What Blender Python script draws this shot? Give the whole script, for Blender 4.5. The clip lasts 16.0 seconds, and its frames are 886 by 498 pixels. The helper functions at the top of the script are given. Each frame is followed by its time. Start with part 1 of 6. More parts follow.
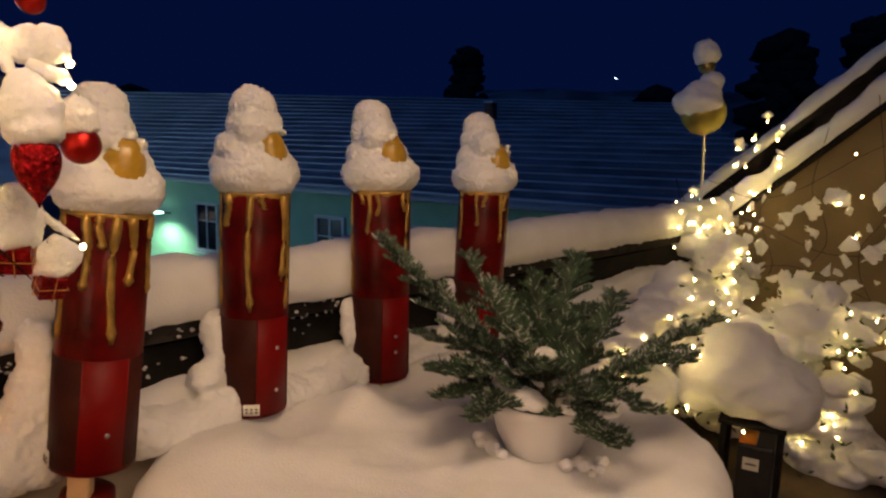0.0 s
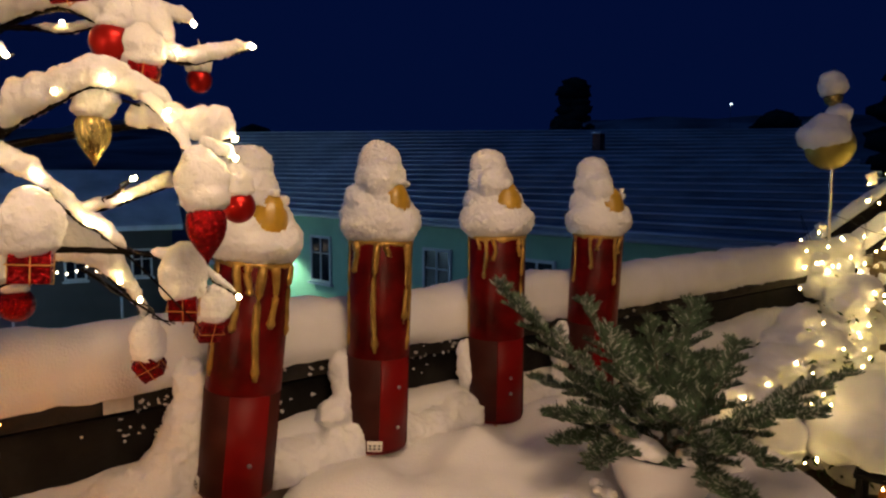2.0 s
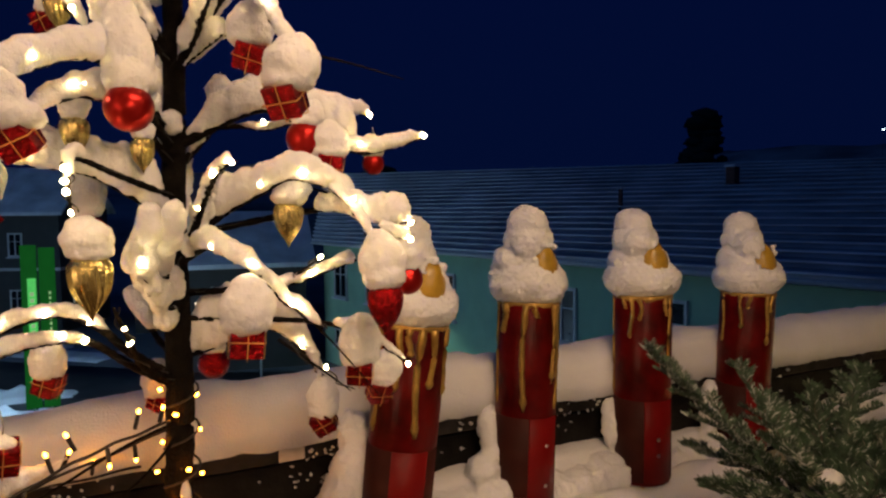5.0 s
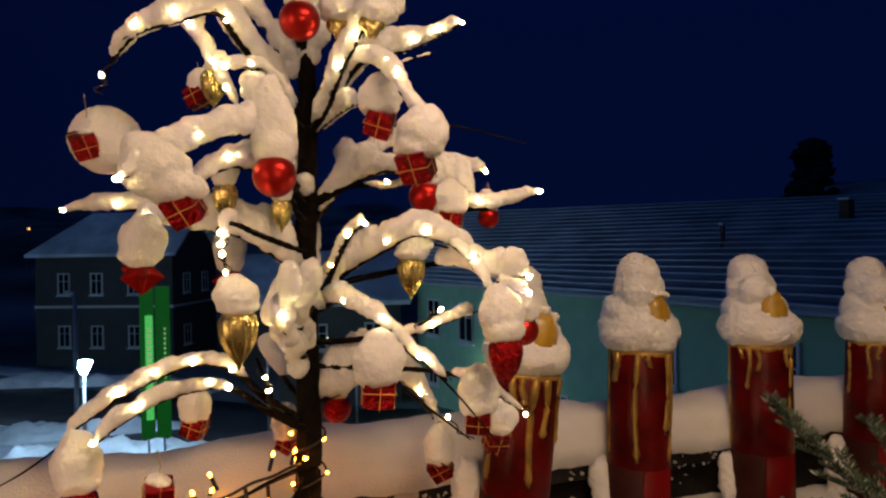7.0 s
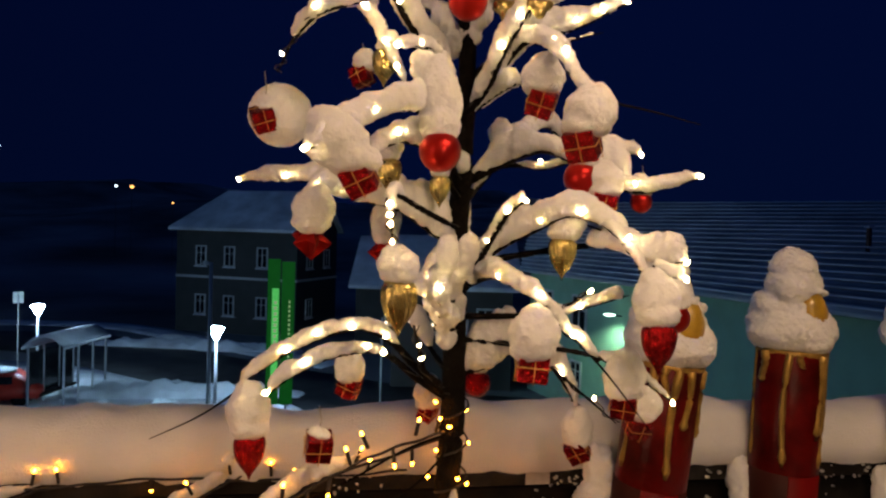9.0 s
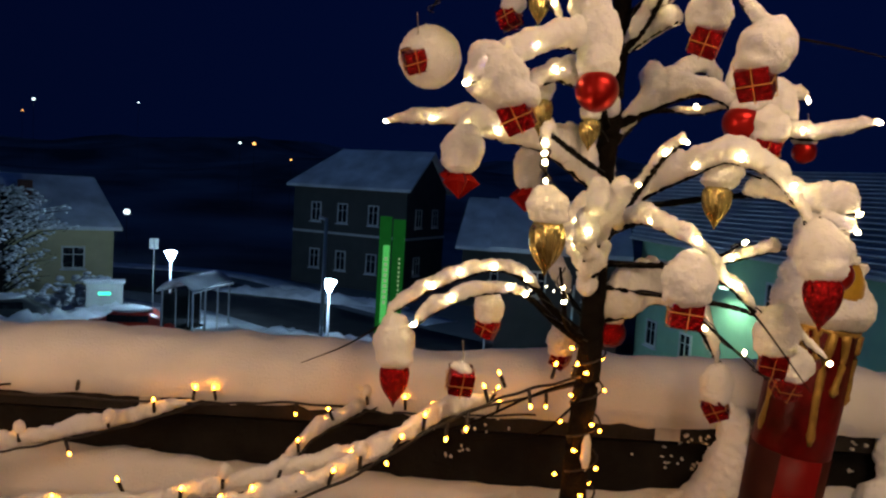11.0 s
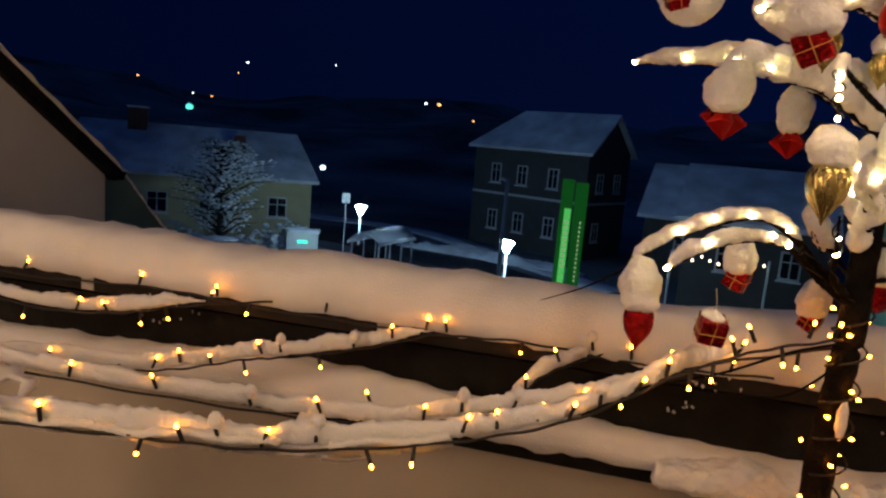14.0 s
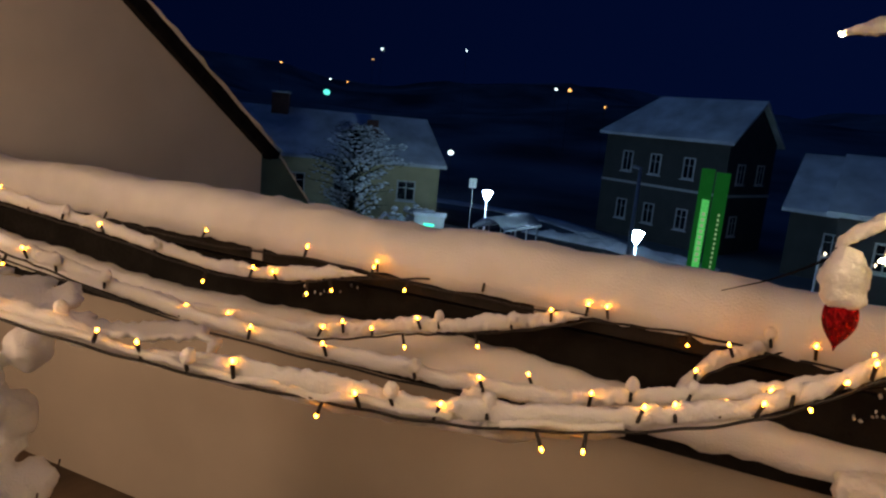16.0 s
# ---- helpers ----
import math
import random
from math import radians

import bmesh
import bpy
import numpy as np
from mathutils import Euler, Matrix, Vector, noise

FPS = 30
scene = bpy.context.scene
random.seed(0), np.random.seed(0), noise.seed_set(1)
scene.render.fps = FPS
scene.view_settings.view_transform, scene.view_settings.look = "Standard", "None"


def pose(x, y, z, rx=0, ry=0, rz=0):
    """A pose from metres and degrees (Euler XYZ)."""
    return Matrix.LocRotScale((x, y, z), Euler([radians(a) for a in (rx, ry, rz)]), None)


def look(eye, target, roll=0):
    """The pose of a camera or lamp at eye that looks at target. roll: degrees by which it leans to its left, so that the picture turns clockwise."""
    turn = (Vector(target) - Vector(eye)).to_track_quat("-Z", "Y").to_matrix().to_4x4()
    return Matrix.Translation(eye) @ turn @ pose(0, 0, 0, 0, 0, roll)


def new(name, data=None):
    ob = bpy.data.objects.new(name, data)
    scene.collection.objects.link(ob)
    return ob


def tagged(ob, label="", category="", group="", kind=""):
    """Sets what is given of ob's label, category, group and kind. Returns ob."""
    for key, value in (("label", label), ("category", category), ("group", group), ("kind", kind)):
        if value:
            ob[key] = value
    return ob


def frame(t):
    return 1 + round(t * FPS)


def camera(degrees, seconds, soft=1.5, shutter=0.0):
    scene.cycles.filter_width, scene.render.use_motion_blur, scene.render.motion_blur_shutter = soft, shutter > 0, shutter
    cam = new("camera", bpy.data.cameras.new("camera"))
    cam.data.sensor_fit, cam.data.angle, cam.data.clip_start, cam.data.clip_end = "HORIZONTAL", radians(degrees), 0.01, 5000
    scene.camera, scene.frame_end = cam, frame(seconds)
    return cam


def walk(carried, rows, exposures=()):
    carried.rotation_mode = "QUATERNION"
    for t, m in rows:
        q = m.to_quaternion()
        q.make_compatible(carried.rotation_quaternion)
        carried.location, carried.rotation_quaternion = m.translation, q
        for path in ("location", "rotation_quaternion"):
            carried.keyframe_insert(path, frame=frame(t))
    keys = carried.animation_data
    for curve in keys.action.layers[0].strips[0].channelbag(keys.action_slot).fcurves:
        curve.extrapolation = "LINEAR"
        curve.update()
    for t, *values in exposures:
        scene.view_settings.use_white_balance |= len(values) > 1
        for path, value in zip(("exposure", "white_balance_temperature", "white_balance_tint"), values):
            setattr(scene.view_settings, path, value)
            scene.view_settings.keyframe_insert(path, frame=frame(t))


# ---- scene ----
cam = camera(65.8, 16.0, soft=2.3)
PATH = [
    (0, (0.203, 0.105, 1.464), (-0.03, 2.066, 1.152), 1.3),
    (0.5, (0.202, 0.086, 1.474), (-0.114, 2.039, 1.181), 0.8),
    (1, (0.189, 0.075, 1.482), (-0.227, 2.012, 1.21), 0.3),
    (1.5, (0.19, 0.06, 1.496), (-0.289, 1.985, 1.248), 0.3),
    (2, (0.185, 0.047, 1.507), (-0.352, 1.96, 1.281), 0.3),
    (2.5, (0.175, 0.033, 1.521), (-0.41, 1.933, 1.306), 0.4),
    (3, (0.166, 0.019, 1.534), (-0.483, 1.901, 1.336), 0.1),
    (3.5, (0.158, 0.008, 1.543), (-0.547, 1.871, 1.363), -0.3),
    (4, (0.153, -0.005, 1.557), (-0.611, 1.837, 1.396), -0.4),
    (6.5, (0.128, -0.074, 1.599), (-0.908, 1.636, 1.558), -0.9),
    (7, (0.123, -0.089, 1.608), (-0.98, 1.579, 1.6), -1.0),
    (7.5, (0.116, -0.102, 1.613), (-1.058, 1.517, 1.622), -0.8),
    (8, (0.106, -0.118, 1.61), (-1.139, 1.446, 1.614), -0.1),
    (8.5, (0.092, -0.134, 1.603), (-1.218, 1.377, 1.588), 0.9),
    (9, (0.08, -0.147, 1.59), (-1.283, 1.316, 1.545), 1.7),
    (11.5, (0.028, -0.217, 1.538), (-1.578, 0.958, 1.341), 3.8),
    (12, (0.015, -0.233, 1.526), (-1.63, 0.881, 1.299), 4.1),
    (12.5, (0.006, -0.256, 1.518), (-1.682, 0.786, 1.264), 4.5),
    (13, (0.001, -0.281, 1.511), (-1.73, 0.682, 1.235), 4.7),
    (13.5, (-0.002, -0.301, 1.505), (-1.774, 0.578, 1.209), 4.9),
    (14, (-0.011, -0.32, 1.497), (-1.817, 0.481, 1.187), 4.9),
    (14.5, (-0.026, -0.347, 1.491), (-1.863, 0.374, 1.163), 5.4),
    (15, (-0.036, -0.367, 1.487), (-1.901, 0.269, 1.141), 5.5),
    (15.5, (-0.043, -0.386, 1.48), (-1.932, 0.163, 1.116), 5.4),
    (16, (-0.057, -0.4, 1.473), (-1.965, 0.064, 1.092), 5.4),
]
walk(cam, [(t, look(eye, target, roll)) for t, eye, target, roll in PATH], [(0.0, 0.50), (2.0, 0.50), (4.0, 0.46), (6.5, 0.24), (9.0, 0.14), (12.0, 0.14), (16.0, 0.15)])


# ---- light ----
world = bpy.data.worlds.new("night_sky")
scene.world = world
world.use_nodes = True
WN = world.node_tree.nodes
WL = world.node_tree.links
bg = WN["Background"]
wtc = WN.new("ShaderNodeTexCoord")
wsep = WN.new("ShaderNodeSeparateXYZ")
wramp = WN.new("ShaderNodeValToRGB")
WL.new(wtc.outputs["Generated"], wsep.inputs[0])
WL.new(wsep.outputs["Z"], wramp.inputs[0])
wramp.color_ramp.elements[0].position, wramp.color_ramp.elements[0].color = 0.0, (0.0006, 0.0030, 0.0200, 1)
wramp.color_ramp.elements[1].position, wramp.color_ramp.elements[1].color = 0.5, (0.0005, 0.0026, 0.0240, 1)
wdim = WN.new("ShaderNodeMapRange")
wdim.inputs["From Min"].default_value, wdim.inputs["From Max"].default_value = -0.1, 0.75
wdim.inputs["To Min"].default_value, wdim.inputs["To Max"].default_value = 0.66, 1.0
WL.new(wsep.outputs["Y"], wdim.inputs["Value"])
wmul = WN.new("ShaderNodeVectorMath")
wmul.operation = "SCALE"
WL.new(wramp.outputs[0], wmul.inputs[0])
WL.new(wdim.outputs[0], wmul.inputs["Scale"])
WL.new(wmul.outputs[0], bg.inputs["Color"])
bg.inputs["Strength"].default_value = 1.0


def lamp(name, kind, m, energy, colour, size=0.1, size_y=0.0, spot=60):
    data = bpy.data.lights.new(name, kind)
    data.energy, data.color = energy, colour
    if kind == "AREA":
        data.size = size
        if size_y:
            data.shape, data.size_y = "RECTANGLE", size_y
    else:
        data.shadow_soft_size = size
    if kind == "SPOT":
        data.spot_size, data.spot_blend = radians(spot), 0.6
    ob = new(name, data)
    ob.matrix_world = m
    return ob


dusk = bpy.data.lights.new("dusk_glow", "SUN")
dusk.energy, dusk.angle, dusk.color = 0.125, radians(70), (0.12, 0.38, 1.0)
dusk_ob = new("dusk_glow", dusk)
dusk_ob.matrix_world = look((-16, -20, 26), (0, 20, 0))

# ---- frame of the railing: s along it, d outwards ----
ANG = 52.3
RU = Vector((math.cos(radians(ANG)), math.sin(radians(ANG)), 0))
RN = Vector((-RU.y, RU.x, 0))
RO = Vector((-0.81, 1.28, 0))


def rp(s, d, z):
    return RO + RU * s + RN * d + Vector((0, 0, z))


RAIL = Matrix.LocRotScale(RO, Euler((0, 0, radians(ANG))), None)
GROUND = -6.2

# ---- materials ----


def mat(name, colour, rough=0.6, metal=0.0, scale=20.0, var=0.15, bump=0.0, bscale=60.0, emit=None, strength=0.0, coords="Object", second=None, trans=0.0, coat=0.0, spec=0.5, sss=0.0):
    m = bpy.data.materials.new(name)
    m.use_nodes = True
    nt = m.node_tree
    b = nt.nodes["Principled BSDF"]
    b.inputs["Roughness"].default_value = rough
    b.inputs["Metallic"].default_value = metal
    b.inputs["Transmission Weight"].default_value = trans
    b.inputs["Coat Weight"].default_value = coat
    b.inputs["Specular IOR Level"].default_value = spec
    if sss:
        b.inputs["Subsurface Weight"].default_value = sss
        b.inputs["Subsurface Radius"].default_value = (0.02, 0.02, 0.025)
        b.inputs["Subsurface Scale"].default_value = 0.7
    tc = nt.nodes.new("ShaderNodeTexCoord")
    n1 = nt.nodes.new("ShaderNodeTexNoise")
    n1.inputs["Scale"].default_value = scale
    n1.inputs["Detail"].default_value = 6
    nt.links.new(tc.outputs[coords], n1.inputs["Vector"])
    ramp = nt.nodes.new("ShaderNodeValToRGB")
    c = Vector(colour)
    lo = c * (1 - var)
    hi = Vector(second) if second else c * (1 + var)
    ramp.color_ramp.elements[0].position, ramp.color_ramp.elements[1].position = 0.35, 0.68
    ramp.color_ramp.elements[0].color = (*lo, 1)
    ramp.color_ramp.elements[1].color = (*[min(v, 1) for v in hi], 1)
    nt.links.new(n1.outputs["Fac"], ramp.inputs[0])
    nt.links.new(ramp.outputs[0], b.inputs["Base Color"])
    if bump:
        n2 = nt.nodes.new("ShaderNodeTexNoise")
        n2.inputs["Scale"].default_value = bscale
        n2.inputs["Detail"].default_value = 5
        nt.links.new(tc.outputs[coords], n2.inputs["Vector"])
        bp = nt.nodes.new("ShaderNodeBump")
        bp.inputs["Strength"].default_value = bump
        bp.inputs["Distance"].default_value = 0.01
        nt.links.new(n2.outputs["Fac"], bp.inputs["Height"])
        nt.links.new(bp.outputs[0], b.inputs["Normal"])
    if emit:
        b.inputs["Emission Color"].default_value = (*emit, 1)
        b.inputs["Emission Strength"].default_value = strength
    return m


SNOW = mat("snow", (0.80, 0.81, 0.83), 0.85, scale=9, var=0.04, bump=0.42, bscale=210, spec=0.1, sss=0.75)
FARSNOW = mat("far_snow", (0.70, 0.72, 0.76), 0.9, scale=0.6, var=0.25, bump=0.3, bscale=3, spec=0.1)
DARKWOOD = mat("dark_wood", (0.011, 0.010, 0.0095), 0.7, scale=14, var=0.4, bump=0.4, bscale=60, spec=0.12)
GREYWOOD = mat("grey_wood", (0.026, 0.023, 0.021), 0.7, scale=14, var=0.35, bump=0.4, bscale=60, spec=0.12)
PLASTER = mat("plaster", (0.42, 0.375, 0.315), 0.9, scale=2.5, var=0.06, bump=0.25, bscale=260)
RED = mat("red_lacquer", (0.085, 0.0022, 0.0020), 0.30, scale=9, var=0.6, bump=0.2, bscale=42, spec=0.13)
GREENWALL = mat("green_render", (0.34, 0.56, 0.38), 0.9, scale=1.2, var=0.07, bump=0.2, bscale=40)
BARK = mat("tree_wire_wrap", (0.007, 0.0055, 0.0045), 0.9, scale=40, var=0.4, bump=0.8, bscale=90, spec=0.1)

# ---- mesh helpers ----


def part(name, bm, material, parent=None, label="", smooth=True):
    me = bpy.data.meshes.new(name)
    bm.normal_update()
    bm.to_mesh(me)
    bm.free()
    if smooth:
        me.shade_smooth()
    for m in (material if isinstance(material, (list, tuple)) else (material,)):
        me.materials.append(m)
    ob = new(name, me)
    if parent is not None:
        ob.parent = parent
    if label:
        ob["label"] = label
    return ob


def add_box(bm, x0, x1, y0, y1, z0, z1, bevel=0.0, m=None):
    r = bmesh.ops.create_cube(bm, size=1.0)
    vs = r["verts"]
    for v in vs:
        v.co = Vector(((x0 + x1) / 2 + v.co.x * (x1 - x0), (y0 + y1) / 2 + v.co.y * (y1 - y0), (z0 + z1) / 2 + v.co.z * (z1 - z0)))
    if bevel:
        es = list({e for v in vs for e in v.link_edges})
        vs = bmesh.ops.bevel(bm, geom=es, offset=bevel, segments=2, affect="EDGES", profile=0.5)["verts"]
    if m is not None:
        bmesh.ops.transform(bm, matrix=m, verts=list(vs))
    return vs


def box(name, dims, material, parent=None, label="", bevel=0.004, m=None):
    bm = bmesh.new()
    add_box(bm, *dims, bevel=bevel, m=m)
    return part(name, bm, material, parent, label, smooth=False)


def lathe(bm, profile, seg=24, m=None):
    """Turns (r, z) pairs round the z axis."""
    rings = []
    for r, z in profile:
        ring = []
        for i in range(seg):
            a = 2 * math.pi * i / seg
            v = Vector((r * math.cos(a), r * math.sin(a), z))
            ring.append(bm.verts.new(m @ v if m else v))
        rings.append(ring)
    for a, b in zip(rings, rings[1:]):
        for i in range(seg):
            bm.faces.new((a[i], a[(i + 1) % seg], b[(i + 1) % seg], b[i]))
    bm.faces.new(list(reversed(rings[0])))
    bm.faces.new(rings[-1])
    return rings


def tube(bm, pts, radii, seg=8):
    """A tube along points with a radius at each."""
    n = len(pts)
    rings = []
    for i, p in enumerate(pts):
        p = Vector(p)
        d = (Vector(pts[min(i + 1, n - 1)]) - Vector(pts[max(i - 1, 0)])).normalized()
        side = d.cross(Vector((0, 0, 1)))
        if side.length < 0.05:
            side = Vector((1, 0, 0))
        side.normalize()
        up = side.cross(d).normalized()
        r = radii[i] if isinstance(radii, (list, tuple)) else radii
        rings.append([bm.verts.new(p + (side * math.cos(2 * math.pi * k / seg) + up * math.sin(2 * math.pi * k / seg)) * r) for k in range(seg)])
    for a, b in zip(rings, rings[1:]):
        for i in range(seg):
            bm.faces.new((a[i], a[(i + 1) % seg], b[(i + 1) % seg], b[i]))
    bm.faces.new(list(reversed(rings[0])))
    bm.faces.new(rings[-1])


def thing(name, label, category, m=None, group="", kind=""):
    ob = new(name)
    ob.empty_display_size = 0.05
    if m is not None:
        ob.matrix_world = m
    return tagged(ob, label, category, group, kind)


# ---- terrace ----


def rail_box(name, s0, s1, d0, d1, z0, z1, material, parent=None, bevel=0.004):
    ob = box(name, (s0, s1, d0, d1, z0, z1), material, parent, bevel=bevel)
    if parent is None:
        ob.matrix_world = RAIL
    return ob


def fbm(v, scale, seed=0.0):
    return noise.fractal(Vector(v) * scale + Vector((seed, seed * 1.7, -seed)), 1.0, 2.0, 4)


def snow_bank(name, s0, s1, mid, half, base, height, seed, parent=None, steps=240, seg=18, droop=0.0):
    """A bank of snow lying along the railing, of a soft arched section with an uneven edge."""
    bm = bmesh.new()
    rings = []
    for i in range(steps + 1):
        s = s0 + (s1 - s0) * i / steps
        h = (height(s) if callable(height) else height) * (1 + 0.16 * fbm((s, 0, 0), 2.2, seed))
        w = (half(s) if callable(half) else half) * (1 + 0.12 * fbm((s, 3, 0), 3.0, seed))
        dm = (mid(s) if callable(mid) else mid) + 0.012 * fbm((s, 7, 0), 2.0, seed)
        b = base(s) if callable(base) else base
        ring = []
        for k in range(seg):
            a = math.pi * k / (seg - 1)
            x, z = -math.cos(a), math.sin(a)
            x = math.copysign(abs(x) ** 0.75, x)
            z = z ** 0.62
            p = Vector((s, dm + w * x, b + h * z - droop * (1 - z)))
            q = fbm(p, 16, seed) * 0.008 + fbm(p, 45, seed) * 0.0035
            edge = fbm((s, k * 0.02, 0), 55, seed) * 0.010 if k in (0, seg - 1) else 0
            ring.append(bm.verts.new(p + Vector((0, q * x, q * z + edge))))
        rings.append(ring)
    for a, b in zip(rings, rings[1:]):
        for k in range(seg):
            bm.faces.new((a[k], b[k], b[(k + 1) % seg], a[(k + 1) % seg]))
    bm.faces.new(rings[0])
    bm.faces.new(list(reversed(rings[-1])))
    ob = part(name, bm, SNOW, parent)
    if parent is None:
        ob.matrix_world = RAIL
    return ob


S0, S1 = -3.70, 3.55
parapet = rail_box("wall_parapet", S0, S1, 0.03, 0.19, -0.2, 0.735, PLASTER)
tagged(parapet, "beige rendered parapet wall of the roof terrace", "wall", kind="structure")
railing = thing("railing", "dark-stained board railing laden with fresh snow", "railing", RAIL, kind="structure")
rail_box("top_rail", S0, S1, 0.0, 0.16, 0.99, 1.045, GREYWOOD, railing)
rail_box("board", S0, S1, 0.035, 0.065, 0.80, 0.975, DARKWOOD, railing)
rail_box("ledge", S0, S1, -0.005, 0.12, 0.74, 0.79, DARKWOOD, railing)
for s in (-4.4, -2.95, -1.5, 0.32, 1.7, 3.1):
    rail_box("post", s - 0.035, s + 0.035, 0.068, 0.138, 0.73, 0.99, DARKWOOD, railing)
tagged(snow_bank("snow_on_rail", S0, S1, 0.07, 0.10, 1.035, 0.14, 3.0), "thick soft snow bank lying on the top rail", "snow", kind="stuff")
tagged(snow_bank("snow_on_ledge", S0, S1, 0.015, lambda s: 0.05 + (0.02 if s > -0.4 else 0), 0.785, lambda s: 0.085 + 0.02 * math.sin(s * 3.1), 9.0), "snow lying on the lower ledge of the railing", "snow", kind="stuff")

# floor and house behind the camera
floor = rail_box("floor", S0, S1, -2.16, 0.03, -0.2, 0.0, mat("terrace_floor", (0.085, 0.060, 0.040), 0.7, scale=4, var=0.35, bump=0.4, bscale=30, spec=0.2))
tagged(floor, "dark brown wet terrace floor", "floor", kind="structure")


def wall_with_opening(name, s0, s1, d0, d1, z0, z1, o0, o1, oz0, oz1, material):
    bm = bmesh.new()
    add_box(bm, s0, o0, d0, d1, z0, z1)
    add_box(bm, o1, s1, d0, d1, z0, z1)
    add_box(bm, o0, o1, d0, d1, oz1, z1)
    add_box(bm, o0, o1, d0, d1, z0, oz0)
    ob = part(name, bm, material, smooth=False)
    ob.matrix_world = RAIL
    return tagged(ob, "beige rendered house wall behind the terrace", "wall", kind="structure")


wall_with_opening("wall_house", -1.0, S1, -2.36, -2.16, -0.2, 3.2, 0.0, 1.8, 0.05, 2.2, PLASTER)
# unseen wall, its opening made to let the west fill light in
wall_with_opening("wall_house_west", S0, -1.0, -2.36, -2.16, -0.2, 3.2, -3.3, -2.3, 0.9, 2.2, PLASTER)

# roof cheeks
ROOFSNOW_L = -3.70


def cheek(name, s, d_low, z_low, slope, d_high, into, label, render):
    """A wall across the terrace whose top follows the roof."""
    bm = bmesh.new()
    zh = z_low + (d_low - d_high) * slope
    pts = [(d_high, -0.2), (d_low, -0.2), (d_low, z_low), (d_high, zh)]
    a = [bm.verts.new((s, d, z)) for d, z in pts]
    b = [bm.verts.new((s + into, d, z)) for d, z in pts]
    bm.faces.new(a)
    bm.faces.new(list(reversed(b)))
    for i in range(4):
        bm.faces.new((a[i], b[i], b[(i + 1) % 4], a[(i + 1) % 4]))
    bmesh.ops.recalc_face_normals(bm, faces=bm.faces)
    ob = part(name, bm, render, smooth=False)
    ob.matrix_world = RAIL
    return tagged(ob, label, "wall", kind="structure")


def sloped_bar(name, s0, s1, d_low, z_low, d_high, slope, thick, material, parent=None, lumpy=0.0, seed=0.0):
    """A bar or snow layer running up a roof slope."""
    bm = bmesh.new()
    n = 90 if lumpy else 2
    m = 10 if lumpy else 1
    up = Vector((0, -slope, -1)).normalized()
    nrm = Vector((0, 1, slope)).normalized() if slope else Vector((0, 0, 1))
    nrm = Vector((0, slope, 1)).normalized()
    rings = []
    for i in range(n + 1):
        f = i / n
        d = d_low + (d_high - d_low) * f
        z = z_low + (d_low - d) * slope
        ring = []
        if lumpy:
            for k in range(m + 1):
                g = k / m
                prof = math.sin(math.pi * g) ** 0.45 if 0 < g < 1 else 0.0
                p = Vector((s0 + (s1 - s0) * g, d, z))
                h = thick * prof * (1 + lumpy * fbm(p, 5, seed)) + 0.006 * fbm(p, 30, seed)
                ring.append(bm.verts.new(p + nrm * h + Vector((0.02 * fbm(p, 12, seed) * (1 if g < 0.5 else -1), 0, 0))))
        else:
            for g, h in ((s0, 0), (s0, 1), (s1, 1), (s1, 0)):
                ring.append(bm.verts.new(Vector((g, d, z)) + nrm * thick * h))
        rings.append(ring)
    for a, b in zip(rings, rings[1:]):
        for k in range(len(a)):
            bm.faces.new((a[k], b[k], b[(k + 1) % len(a)], a[(k + 1) % len(a)]))
    bm.faces.new(rings[0])
    bm.faces.new(list(reversed(rings[-1])))
    bmesh.ops.recalc_face_normals(bm, faces=bm.faces)
    ob = part(name, bm, material, parent, smooth=bool(lumpy))
    if parent is None:
        ob.matrix_world = RAIL
    return ob


# ochre darkened below the beige plaster, so the wall looks less lit by the net
DIMOCHRE = mat("dim_ochre_plaster", (0.20, 0.155, 0.095), 0.95, scale=2.5, var=0.10, bump=0.25, bscale=260, spec=0.1)
cheek("wall_cheek_east", 3.55, 0.55, 0.583, 0.875, -3.4, 0.2, "ochre rendered cheek wall below the sloping roof, its dimness put into the colour", DIMOCHRE)
PALEPLASTER = mat("pale_plaster", (0.68, 0.64, 0.58), 0.9, scale=2.0, var=0.07, bump=0.25, bscale=220)
cheek("wall_cheek_west", ROOFSNOW_L - 0.25, 1.82, 1.13, 0.70, -3.4, 0.25, "pale rendered gable wall rising beyond the railing", PALEPLASTER)
roof_e = thing("roof_east", "snow-laden roof verge above the cheek wall", "roof", RAIL, kind="structure")
sloped_bar("verge_ledge", 3.47, 3.75, 0.55, 0.583, -3.4, 0.875, 0.03, DARKWOOD, roof_e)
sloped_bar("fascia", 3.60, 3.80, 0.55, 0.613, -3.4, 0.875, 0.17, GREYWOOD, roof_e)
sloped_bar("roof_deck", 3.60, 9.0, 0.62, 0.63, -3.4, 0.875, 0.16, DARKWOOD, roof_e)
sloped_bar("ledge_snow", 3.44, 3.60, 0.55, 0.61, -3.4, 0.875, 0.10, SNOW, roof_e, 0.55, 4.0)
sloped_bar("roof_snow", 3.56, 4.6, 0.66, 0.78, -3.4, 0.875, 0.13, SNOW, roof_e, 0.25, 8.0)
roof_w = thing("roof_west", "snow-laden verge of the neighbouring roof", "roof", RAIL, kind="structure")
sloped_bar("fascia", -3.98, -3.66, 1.87, 1.10, -3.4, 0.70, 0.05, DARKWOOD, roof_w)
sloped_bar("roof_deck", -7.0, -3.68, 1.95, 1.10, -3.4, 0.70, 0.06, DARKWOOD, roof_w)
